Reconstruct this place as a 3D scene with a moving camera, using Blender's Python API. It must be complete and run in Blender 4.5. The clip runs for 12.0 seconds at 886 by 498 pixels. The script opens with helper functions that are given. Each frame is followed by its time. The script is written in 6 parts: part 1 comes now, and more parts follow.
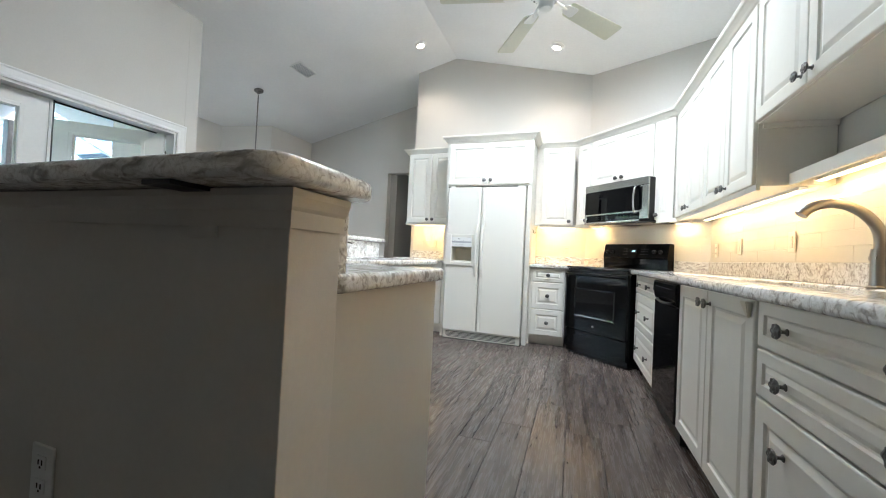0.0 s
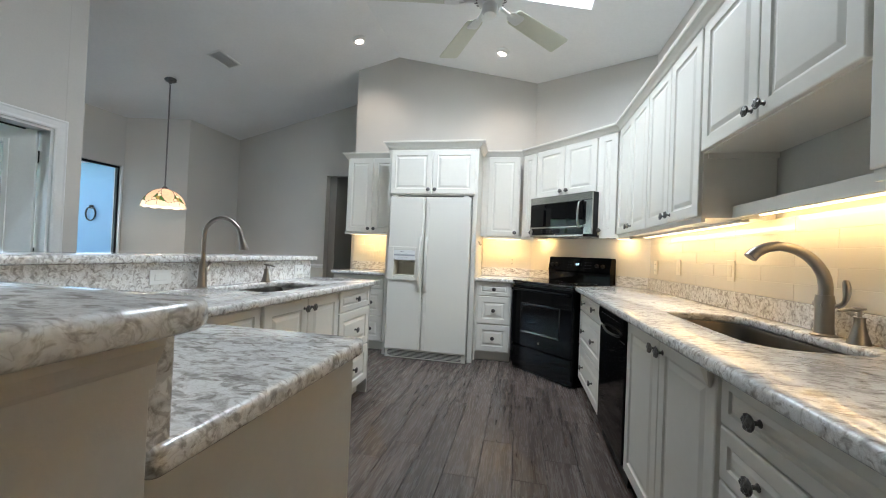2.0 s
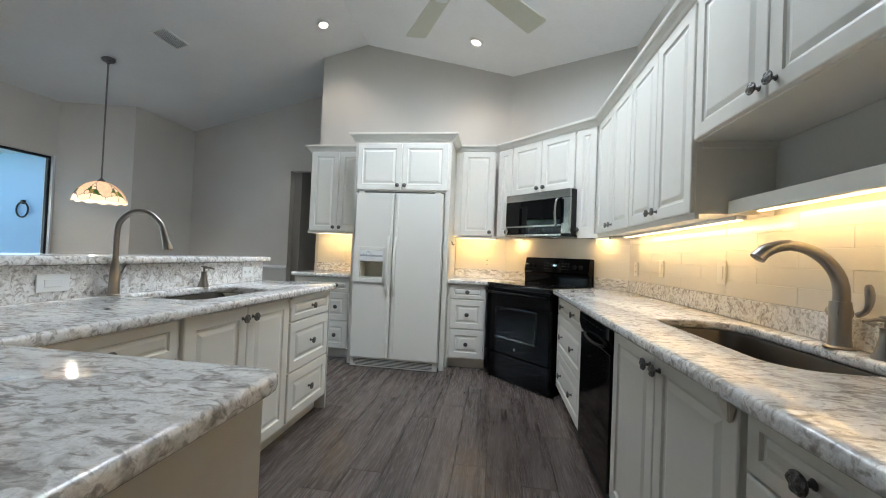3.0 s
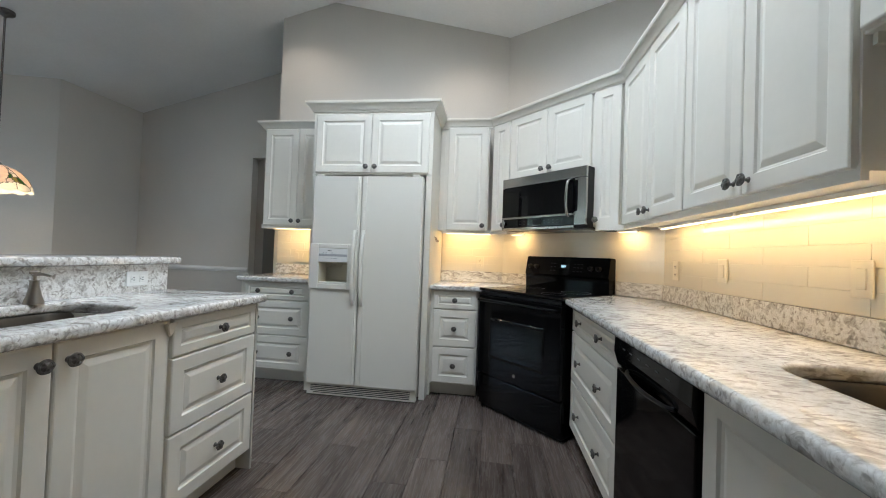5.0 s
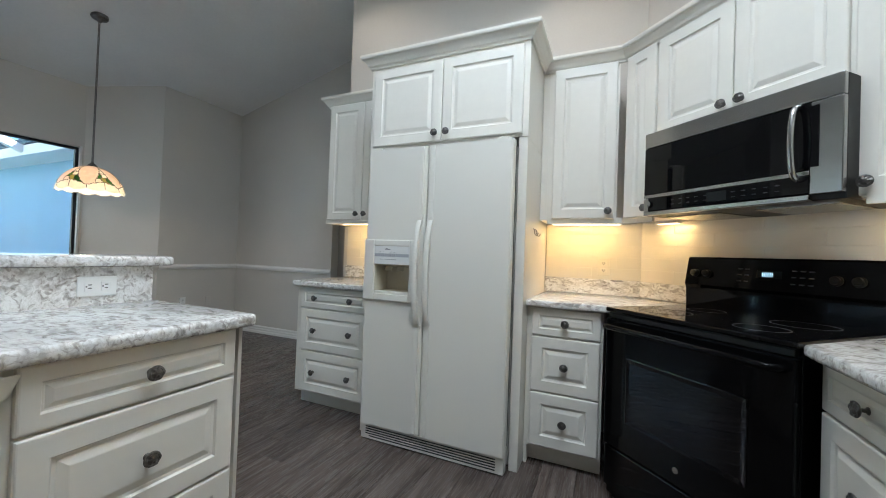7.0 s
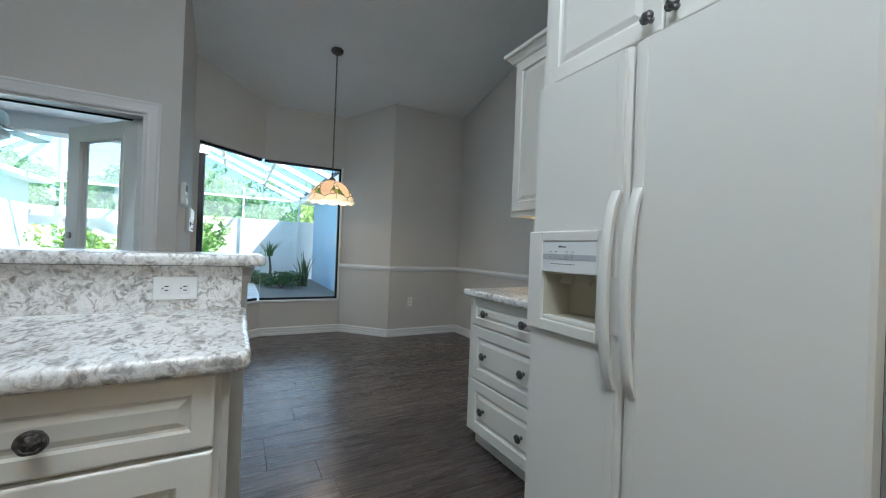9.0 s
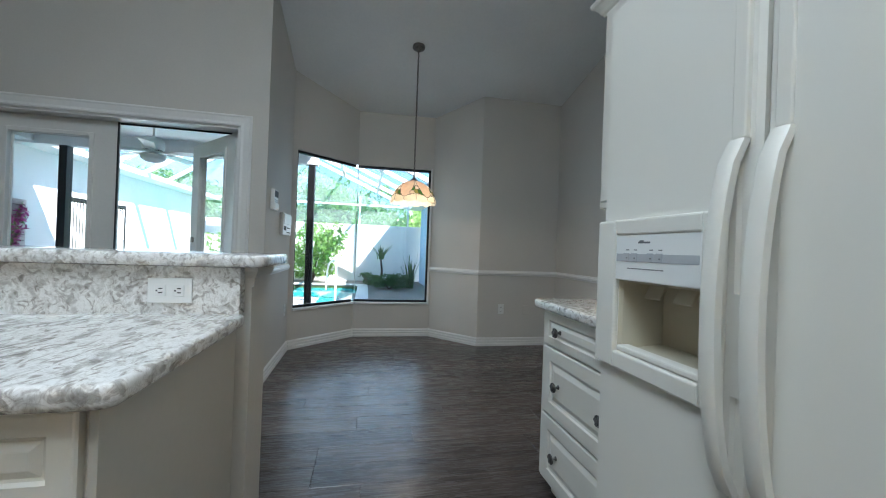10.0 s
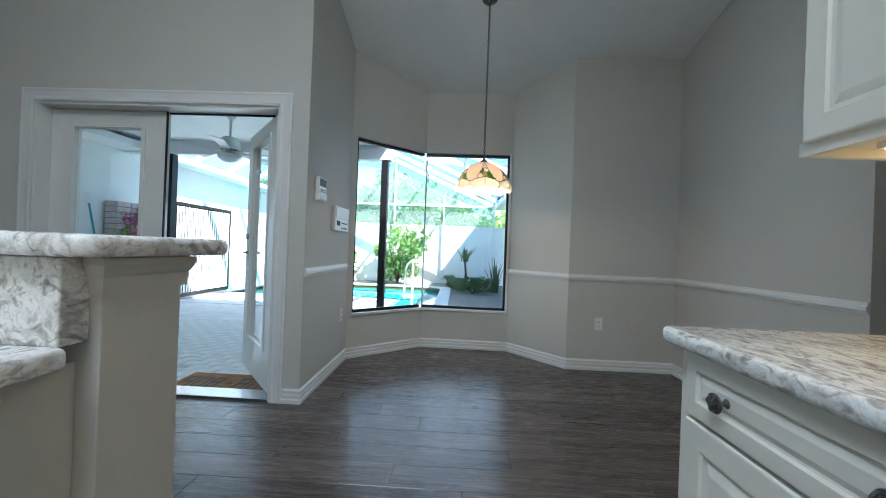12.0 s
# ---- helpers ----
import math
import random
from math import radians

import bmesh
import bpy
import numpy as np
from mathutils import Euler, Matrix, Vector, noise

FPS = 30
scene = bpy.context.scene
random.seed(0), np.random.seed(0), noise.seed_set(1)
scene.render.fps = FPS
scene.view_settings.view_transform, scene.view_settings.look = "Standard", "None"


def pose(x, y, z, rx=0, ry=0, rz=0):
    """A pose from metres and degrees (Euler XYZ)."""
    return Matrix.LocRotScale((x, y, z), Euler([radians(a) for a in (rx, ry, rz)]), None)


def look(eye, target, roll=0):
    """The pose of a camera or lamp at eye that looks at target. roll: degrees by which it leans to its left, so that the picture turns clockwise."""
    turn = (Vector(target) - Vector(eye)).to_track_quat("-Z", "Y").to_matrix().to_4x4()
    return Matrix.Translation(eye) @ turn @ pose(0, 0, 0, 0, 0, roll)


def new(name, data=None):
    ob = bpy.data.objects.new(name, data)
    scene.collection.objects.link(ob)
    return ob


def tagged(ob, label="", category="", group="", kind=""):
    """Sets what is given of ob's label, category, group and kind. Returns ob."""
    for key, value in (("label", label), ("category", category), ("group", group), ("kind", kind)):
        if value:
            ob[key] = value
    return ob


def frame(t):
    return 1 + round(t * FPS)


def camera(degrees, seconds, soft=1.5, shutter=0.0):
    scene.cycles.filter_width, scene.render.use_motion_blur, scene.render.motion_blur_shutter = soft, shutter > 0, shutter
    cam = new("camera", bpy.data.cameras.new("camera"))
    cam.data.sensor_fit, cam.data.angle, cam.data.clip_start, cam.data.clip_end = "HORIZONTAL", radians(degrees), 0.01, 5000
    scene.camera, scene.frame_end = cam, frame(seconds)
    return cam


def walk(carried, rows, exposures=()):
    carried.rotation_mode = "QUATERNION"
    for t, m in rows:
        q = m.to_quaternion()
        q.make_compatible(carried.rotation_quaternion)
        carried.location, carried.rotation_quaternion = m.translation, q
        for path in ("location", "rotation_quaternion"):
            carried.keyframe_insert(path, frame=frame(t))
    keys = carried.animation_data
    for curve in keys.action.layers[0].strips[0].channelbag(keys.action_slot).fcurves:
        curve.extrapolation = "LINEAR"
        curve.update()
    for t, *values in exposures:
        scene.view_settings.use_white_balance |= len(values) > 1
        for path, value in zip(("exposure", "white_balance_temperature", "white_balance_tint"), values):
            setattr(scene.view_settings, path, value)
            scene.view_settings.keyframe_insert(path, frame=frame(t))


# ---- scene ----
cam = camera(99.5, 12.0, soft=1.0)
PATH = [
    (0, (0.936, 1.989, 0.959), (0.275, 3.876, 0.994), 2.8),
    (0.5, (0.925, 1.984, 1.062), (0.273, 3.874, 1.094), 2.8),
    (1, (0.928, 2.034, 1.115), (0.352, 3.948, 1.150), 2.7),
    (1.5, (0.94, 2.111, 1.153), (0.473, 4.055, 1.191), 2.4),
    (2, (0.923, 2.242, 1.157), (0.524, 4.201, 1.183), 2.4),
    (2.5, (0.893, 2.383, 1.164), (0.56, 4.355, 1.199), 2.4),
    (3, (0.931, 2.514, 1.158), (0.656, 4.494, 1.193), 2.4),
    (3.2, (0.961, 2.605, 1.157), (0.694, 4.587, 1.199), 2.4),
    (4.8, (0.923, 3.208, 1.146), (0.681, 5.193, 1.191), 2.3),
    (5, (0.954, 3.305, 1.155), (0.696, 5.288, 1.191), 2.1),
    (5.5, (0.962, 3.51, 1.155), (0.565, 5.47, 1.191), 2.1),
    (6, (0.902, 3.765, 1.153), (0.347, 5.686, 1.192), 2.2),
    (6.5, (0.894, 4.011, 1.148), (0.248, 5.904, 1.18), 2.1),
    (6.7, (0.888, 4.108, 1.146), (0.179, 5.978, 1.178), 2.1),
    (8.3, (0.779, 4.877, 1.143), (-0.653, 6.273, 1.152), 2.1),
    (8.5, (0.744, 4.953, 1.138), (-0.806, 6.217, 1.154), 2.2),
    (9, (0.62, 5.166, 1.135), (-1.133, 6.128, 1.141), 2.2),
    (9.5, (0.504, 5.364, 1.13), (-1.364, 6.078, 1.126), 2.1),
    (10, (0.401, 5.553, 1.129), (-1.558, 5.956, 1.134), 2.1),
    (10.5, (0.238, 5.653, 1.109), (-1.755, 5.82, 1.12), 2.4),
    (11, (0.043, 5.721, 1.117), (-1.955, 5.818, 1.118), 2.3),
    (11.5, (-0.149, 5.794, 1.108), (-2.148, 5.846, 1.108), 2.2),
    (12, (-0.264, 5.81, 1.088), (-2.262, 5.732, 1.093), 2.2),
]
EXPOSURES = [(0, 3.03, 6120, 10), (1, 2.68, 6100, 10), (2, 2.4, 6080, 10), (3, 2.25, 6080, 10), (5, 2.06, 6100, 10), (6.5, 2.07, 6020, 9), (8.5, 1.94, 5920, 9), (9.5, 1.9, 5880, 7), (12, 2.1, 5720, 6)]
walk(cam, [(t, look(eye, target, roll)) for t, eye, target, roll in PATH], EXPOSURES)

# ---- world, sun, exposure ----
world = bpy.data.worlds.new("sky")
scene.world = world
world.use_nodes = True
SUN_EL, SUN_AZ = 48.0, 37.0
wn = world.node_tree.nodes
sky = wn.new("ShaderNodeTexSky")
sky.sky_type = "NISHITA"
sky.sun_disc = False
sky.sun_elevation = radians(SUN_EL)
sky.sun_rotation = radians(SUN_AZ)
wn["Background"].inputs["Strength"].default_value = 0.15
world.node_tree.links.new(sky.outputs["Color"], wn["Background"].inputs["Color"])
sun = new("sun", bpy.data.lights.new("sun", "SUN"))
sun.data.energy, sun.data.angle, sun.data.color = 5.0, radians(0.5), (1.0, 0.95, 0.88)
sun.matrix_basis = pose(0, 0, 12, 90 - SUN_EL, 0, 180 - SUN_AZ)


def area_lamp(name, x, y, z, sx, sy, watts, colour, rx=0, ry=0, rz=0):
    ob = new(name, bpy.data.lights.new(name, "AREA"))
    ob.data.shape, ob.data.size, ob.data.size_y = "RECTANGLE", sx, sy
    ob.data.energy, ob.data.color = watts, colour
    ob.matrix_basis = pose(x, y, z, rx, ry, rz)
    return ob


WARM = (1.0, 0.63, 0.23)
RIDGE_X, RIDGE_Z, FALL_E, FALL_W = -0.75, 3.765, 0.245, 0.250


def ceil_z(x):
    return RIDGE_Z - (FALL_E * (x - RIDGE_X) if x > RIDGE_X else FALL_W * (RIDGE_X - x))


# daylight in the skylight's opening
area_lamp("skylight_daylight", 0.68, 4.9, ceil_z(0.68) + 0.16, 1.46, 1.14, 17.0, (0.86, 0.94, 1.0), 0, math.degrees(math.atan(FALL_E)), 0).data.spread = radians(170)

# daylight in the French doors' opening and in the two lights of the bay window
DAY = (0.70, 0.87, 1.0)
area_lamp("door_daylight", -2.99, 4.10, 1.05, 0.80, 1.9, 0.8, DAY, 76, 0, -90)
area_lamp("bay_daylight", -4.50, 5.91, 1.30, 0.88, 1.6, 0.9, DAY, 80, 0, -90)
area_lamp("bay_daylight", -4.25, 5.04, 1.30, 0.80, 1.6, 0.6, DAY, 80, 0, -41)

# ---- materials ----


class Nodes:
    """A node material under construction."""

    def __init__(self, name):
        self.mat = bpy.data.materials.new(name)
        self.mat.use_nodes = True
        self.tree = self.mat.node_tree
        self.bsdf = self.tree.nodes["Principled BSDF"]
        self.coord = self.tree.nodes.new("ShaderNodeTexCoord").outputs["Object"]

    def add(self, kind, **values):
        node = self.tree.nodes.new(kind)
        for key, value in values.items():
            node.inputs[key].default_value = value
        return node

    def link(self, a, b):
        self.tree.links.new(a, b)

    def mapped(self, scale=(1, 1, 1), rot=(0, 0, 0), source=None):
        node = self.tree.nodes.new("ShaderNodeMapping")
        node.inputs["Scale"].default_value = scale
        node.inputs["Rotation"].default_value = rot
        self.link(source or self.coord, node.inputs["Vector"])
        return node.outputs["Vector"]

    def noise(self, scale, detail=3, distortion=0.0, vector=None):
        node = self.add("ShaderNodeTexNoise", Scale=scale, Detail=detail, Distortion=distortion)
        self.link(vector or self.coord, node.inputs["Vector"])
        return node.outputs["Fac"]

    def ramp(self, fac, stops):
        node = self.tree.nodes.new("ShaderNodeValToRGB")
        while len(node.color_ramp.elements) < len(stops):
            node.color_ramp.elements.new(0.5)
        for element, (at, colour) in zip(node.color_ramp.elements, stops):
            element.position, element.color = at, (*colour, 1)
        self.link(fac, node.inputs["Fac"])
        return node.outputs["Color"]

    def mix(self, fac, a, b, blend="MIX"):
        node = self.tree.nodes.new("ShaderNodeMix")
        node.data_type, node.blend_type = "RGBA", blend
        for value, socket in ((fac, node.inputs[0]), (a, node.inputs[6]), (b, node.inputs[7])):
            if hasattr(value, "links"):
                self.link(value, socket)
            else:
                socket.default_value = value if isinstance(value, float) else (*value, 1)
        return node.outputs[2]

    def colour(self, value):
        if hasattr(value, "links"):
            self.link(value, self.bsdf.inputs["Base Color"])
        else:
            self.bsdf.inputs["Base Color"].default_value = (*value, 1)

    def bump(self, height, strength=0.2, distance=0.002):
        node = self.add("ShaderNodeBump", Strength=strength, Distance=distance)
        self.link(height, node.inputs["Height"])
        self.link(node.outputs["Normal"], self.bsdf.inputs["Normal"])

    def surface(self, rough, metal=0.0):
        self.bsdf.inputs["Roughness"].default_value = rough
        self.bsdf.inputs["Metallic"].default_value = metal
        return self


def painted(name, base, rough=0.5, metal=0.0, spread=0.06, large=1.5, fine=160, bump=0.06, sheen=0.15, spec=0.5):
    """A plain coating with broad unevenness, faint dirt and fine relief."""
    n = Nodes(name).surface(rough, metal)
    low = tuple(c * (1 - spread) for c in base)
    high = tuple(min(1, c * (1 + spread * 0.6)) for c in base)
    broad = n.ramp(n.noise(large, 4), ((0.3, low), (0.7, high)))
    n.colour(n.mix(0.25, broad, n.ramp(n.noise(fine * 0.3, 2), ((0.35, low), (0.65, high)))))
    gloss = n.ramp(n.noise(large * 4, 4), ((0.2, (rough * (1 - sheen),) * 3), (0.8, (min(1, rough * (1 + sheen)),) * 3)))
    n.link(gloss, n.bsdf.inputs["Roughness"])
    n.bsdf.inputs["Specular IOR Level"].default_value = spec
    if bump:
        n.bump(n.noise(fine, 3), bump)
    return n.mat


def make_quartz(name):
    """White quartz with grey clouds, swirling brown-grey veins and fine specks."""
    n = Nodes(name).surface(0.2)
    flow = n.mapped((0.50, 1.0, 1.0), (0, 0, 0.22))
    white, pale, grey = (0.86, 0.85, 0.83), (0.74, 0.725, 0.70), (0.58, 0.56, 0.535)
    cloud = n.ramp(n.noise(27.0, 6, 0.9, flow), ((0.36, grey), (0.44, pale), (0.51, white)))
    thick = n.ramp(n.noise(42.0, 8, 1.3, flow), ((0.32, (0.20, 0.175, 0.15)), (0.40, (0.44, 0.40, 0.365)), (0.46, (0.84, 0.82, 0.80)), (0.50, (1, 1, 1))))
    thin = n.ramp(n.noise(36.0, 6, 1.6, n.mapped((0.7, 1.0, 1.0), (0.2, 0.1, -0.2))), ((0.44, (1, 1, 1)), (0.485, (0.80, 0.78, 0.76)), (0.50, (0.60, 0.57, 0.54)), (0.515, (0.86, 0.84, 0.83)), (0.55, (1, 1, 1))))
    speck = n.ramp(n.noise(120, 3, 0.6), ((0.36, (0.70, 0.68, 0.65)), (0.50, (1, 1, 1))))
    veined = n.mix(0.5, n.mix(0.62, cloud, thick, "MULTIPLY"), thin, "MULTIPLY")
    n.colour(n.mix(0.3, veined, speck, "MULTIPLY"))
    n.link(n.ramp(n.noise(40, 3), ((0.3, (0.07,) * 3), (0.7, (0.13,) * 3))), n.bsdf.inputs["Roughness"])
    n.bump(n.noise(30, 4), 0.05)
    return n.mat


def make_floor_wood(name):
    n = Nodes(name).surface(0.36)
    info = n.tree.nodes.new("ShaderNodeObjectInfo")
    shift = n.add("ShaderNodeVectorMath")
    shift.operation = "MULTIPLY_ADD"
    n.link(n.coord, shift.inputs[0])
    shift.inputs[1].default_value = (1, 1, 1)
    spread = n.add("ShaderNodeVectorMath")
    spread.operation = "SCALE"
    spread.inputs[0].default_value = (37.0, 91.0, 13.0)
    n.link(info.outputs["Random"], spread.inputs["Scale"])
    n.link(spread.outputs["Vector"], shift.inputs[2])
    along = shift.outputs["Vector"]
    fibre = n.noise(3.0, 8, 0.5, n.mapped((42, 2.4, 42), source=along))
    figure = n.noise(2.2, 5, 1.1, n.mapped((15, 0.8, 15), source=along))
    tone = n.ramp(figure, ((0.30, (0.060, 0.046, 0.039)), (0.45, (0.104, 0.082, 0.071)), (0.58, (0.146, 0.119, 0.105)), (0.72, (0.205, 0.172, 0.153))))
    thread = n.ramp(fibre, ((0.30, (0.58, 0.56, 0.55)), (0.46, (0.92, 0.91, 0.90)), (0.56, (1.0, 1.0, 1.0)), (0.70, (1.16, 1.14, 1.13))))
    pores = n.ramp(n.noise(3.0, 4, 0.6, n.mapped((34, 3.0, 34), source=along)), ((0.28, (0.40, 0.38, 0.37)), (0.38, (1, 1, 1))))
    plank = n.ramp(info.outputs["Random"], ((0.0, (0.70, 0.68, 0.67)), (1.0, (1.12, 1.09, 1.07))))
    wood = n.mix(0.85, n.mix(1.0, tone, thread, "MULTIPLY"), pores, "MULTIPLY")
    n.colour(n.mix(1.0, wood, plank, "MULTIPLY"))
    n.link(n.ramp(fibre, ((0.3, (0.33,) * 3), (0.7, (0.19,) * 3))), n.bsdf.inputs["Roughness"])
    n.bsdf.inputs["Specular IOR Level"].default_value = 0.45
    n.bump(fibre, 0.07)
    return n.mat


def make_glass(name, tint=(1, 1, 1), gloss=0.06):
    """A thin pane: clear, with a reflection that grows at grazing angles."""
    n = Nodes(name)
    clear = n.add("ShaderNodeBsdfTransparent", Color=(*tint, 1))
    shine = n.add("ShaderNodeBsdfGlossy", Roughness=0.02)
    facing = n.add("ShaderNodeLayerWeight", Blend=0.5)
    power = n.tree.nodes.new("ShaderNodeMath")
    power.operation = "POWER"
    power.inputs[1].default_value = 4.0
    n.link(facing.outputs["Facing"], power.inputs[0])
    fresnel = n.tree.nodes.new("ShaderNodeMath")
    fresnel.operation = "MULTIPLY_ADD"
    fresnel.inputs[1].default_value, fresnel.inputs[2].default_value = 0.6, 0.035
    n.link(power.outputs[0], fresnel.inputs[0])
    mix = n.tree.nodes.new("ShaderNodeMixShader")
    n.link(fresnel.outputs[0], mix.inputs[0])
    n.link(clear.outputs[0], mix.inputs[1])
    n.link(shine.outputs[0], mix.inputs[2])
    n.link(mix.outputs[0], n.tree.nodes["Material Output"].inputs["Surface"])
    return n.mat


def make_glow(name, colour, strength):
    n = Nodes(name).surface(0.5)
    n.bsdf.inputs["Base Color"].default_value = (*colour, 1)
    n.bsdf.inputs["Emission Color"].default_value = (*colour, 1)
    n.bsdf.inputs["Emission Strength"].default_value = strength
    return n.mat


def make_brushed(name, base, rough, direction):
    n = Nodes(name).surface(rough, 1.0)
    streak = n.noise(6, 4, 0, n.mapped(direction))
    n.colour(n.ramp(streak, ((0.3, tuple(c * 0.94 for c in base)), (0.7, base))))
    n.link(n.ramp(streak, ((0.3, (rough * 0.92,) * 3), (0.7, (rough * 1.1,) * 3))), n.bsdf.inputs["Roughness"])
    n.bump(streak, 0.008)
    return n.mat


M_WALL = painted("wall_paint", (0.60, 0.57, 0.525), 0.75, fine=240, bump=0.12)
M_CEIL = painted("ceiling_paint", (0.82, 0.82, 0.815), 0.85, fine=120, bump=0.25)
M_TRIM = painted("trim_paint", (0.78, 0.77, 0.75), 0.35)
M_CAB = painted("cabinet_paint", (0.79, 0.76, 0.69), 0.33, spread=0.04, fine=90, bump=0.03)
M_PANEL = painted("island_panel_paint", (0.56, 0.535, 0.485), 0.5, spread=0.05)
M_QUARTZ = make_quartz("quartz")
M_FLOOR = make_floor_wood("vinyl_plank")
M_SUB = painted("floor_joint", (0.012, 0.010, 0.009), 0.8)
M_KNOB = painted("pewter", (0.17, 0.16, 0.15), 0.34, 0.9, spread=0.5, large=60, fine=500, bump=0.5)
M_FRIDGE = painted("fridge_enamel", (0.78, 0.755, 0.69), 0.32, spread=0.008, fine=700, bump=0.10, sheen=0.03)
M_FRIDGE_IN = painted("fridge_plastic", (0.60, 0.55, 0.43), 0.4, spread=0.05)
M_BLACK = painted("black_enamel", (0.003, 0.003, 0.0033), 0.07, spread=0.2, bump=0.0, spec=0.16)
M_BLACKGLASS = painted("black_glass", (0.003, 0.003, 0.0035), 0.035, spread=0.2, bump=0.0, spec=0.35)
M_BLACKSOFT = painted("black_plastic", (0.008, 0.008, 0.008), 0.4, spread=0.2, spec=0.3)
M_KEYPRINT = painted("dim_print", (0.035, 0.035, 0.038), 0.4, bump=0.0)
M_RUBBER = painted("gasket_rubber", (0.03, 0.03, 0.03), 0.7)
M_STEEL = make_brushed("stainless_steel", (0.44, 0.435, 0.425), 0.24, (3, 3, 260))
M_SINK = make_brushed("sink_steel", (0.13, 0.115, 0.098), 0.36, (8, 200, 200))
M_NICKEL = make_brushed("brushed_nickel", (0.36, 0.33, 0.295), 0.34, (200, 200, 12))
M_TILE = painted("cream_tile", (0.78, 0.735, 0.64), 0.12, spread=0.03, fine=20, bump=0.03)
M_GROUT = painted("grout", (0.78, 0.735, 0.64), 0.8)
M_PLATE = painted("white_plastic", (0.82, 0.82, 0.80), 0.3, spread=0.02, bump=0.0)
M_MARK = painted("faint_print", (0.13, 0.13, 0.14), 0.5, bump=0.0)
M_DARK = painted("dark_slot", (0.02, 0.02, 0.02), 0.6)
M_GLASS = make_glass("clear_glass")
M_BRONZE = painted("dark_bronze", (0.012, 0.012, 0.013), 0.4, 0.3)
M_BULB = make_glow("lit_bulb", (1.0, 0.86, 0.66), 2.2)
M_STRIP = make_glow("light_strip", (1.0, 0.74, 0.40), 1.3)
# white blades; the green light reflected on them is put into their colour
M_FAN = painted("green_cast_blade", (0.62, 0.63, 0.53), 0.45)
M_FANBODY = painted("fan_white", (0.78, 0.79, 0.77), 0.3)
M_GREYBAR = painted("grey_print", (0.45, 0.46, 0.48), 0.4, bump=0.0)
M_DOOR = painted("door_paint", (0.76, 0.75, 0.72), 0.4)
M_WOODDOOR = painted("stained_wood", (0.17, 0.10, 0.045), 0.4, spread=0.35, large=6)
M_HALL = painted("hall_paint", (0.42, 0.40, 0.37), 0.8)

# ---- building helpers ----


def part(name, bm, material, parent=None, label="", smooth=False):
    """One mesh object made from bm, under parent."""
    mesh = bpy.data.meshes.new(name)
    bmesh.ops.recalc_face_normals(bm, faces=bm.faces)
    if smooth:
        for f in bm.faces:
            f.smooth = True
    bm.to_mesh(mesh)
    bm.free()
    mesh.materials.append(material)
    if smooth:
        mesh.set_sharp_from_angle(angle=radians(38))
    ob = new(name, mesh)
    ob.parent = parent
    if label:
        tagged(ob, label)
    return ob


def share(name, mesh, m, parent=None):
    """Another object on a mesh that exists already."""
    ob = new(name, mesh)
    ob.parent = parent
    ob.matrix_basis = m
    return ob


def thing(name, m, label, category, group="", kind=""):
    ob = new(name)
    ob.empty_display_size = 0.05
    ob.matrix_basis = m
    return tagged(ob, label, category, group, kind)


def box(x0, x1, y0, y1, z0, z1, bevel=0.0, segments=2, bm=None):
    bm = bm or bmesh.new()
    made = bmesh.ops.create_cube(bm, size=1)["verts"]
    for v in made:
        v.co = Vector(((x0 + x1) / 2 + v.co.x * (x1 - x0), (y0 + y1) / 2 + v.co.y * (y1 - y0), (z0 + z1) / 2 + v.co.z * (z1 - z0)))
    if bevel:
        edges = list({e for v in made for e in v.link_edges})
        bmesh.ops.bevel(bm, geom=edges, offset=bevel, segments=segments, affect="EDGES", profile=0.5)
    return bm


def prism(points, z0, z1, bevel=0.0, segments=2, holes=(), bm=None):
    """A flat polygon, with holes, raised from z0 to z1, its rims rounded."""
    from mathutils.geometry import tessellate_polygon
    bm = bm or bmesh.new()
    loops = [[Vector((x, y, 0)) for x, y in loop] for loop in (points, *holes)]
    flat = [p for loop in loops for p in loop]
    low = [bm.verts.new((p.x, p.y, z0)) for p in flat]
    high = [bm.verts.new((p.x, p.y, z1)) for p in flat]
    for tri in tessellate_polygon(loops):
        bm.faces.new([high[i] for i in tri])
        bm.faces.new([low[i] for i in reversed(tri)])
    rims, start = [], 0
    for loop in loops:
        n = len(loop)
        for i in range(n):
            a, b = start + i, start + (i + 1) % n
            bm.faces.new((low[a], low[b], high[b], high[a]))
            rims += [(high[a], high[b]), (low[a], low[b])]
        start += n
    bmesh.ops.recalc_face_normals(bm, faces=bm.faces)
    if bevel:
        edges = [bm.edges.get(pair) for pair in rims]
        bmesh.ops.bevel(bm, geom=edges, offset=bevel, segments=segments, affect="EDGES", profile=0.5)
    return bm


def rounded(points, radius, steps=5):
    """The polygon with its corners rounded; a radius for all or one for each corner."""
    out, n = [], len(points)
    for i, p in enumerate(points):
        r = radius[i] if isinstance(radius, (list, tuple)) else radius
        p, a, b = Vector(p), Vector(points[i - 1]), Vector(points[(i + 1) % n])
        if r <= 0:
            out.append(tuple(p))
            continue
        u, v = (a - p).normalized(), (b - p).normalized()
        for k in range(steps + 1):
            s = k / steps
            q = (p + u * r) * (1 - s) ** 2 + p * 2 * s * (1 - s) + (p + v * r) * s ** 2
            out.append((q.x, q.y))
    return out


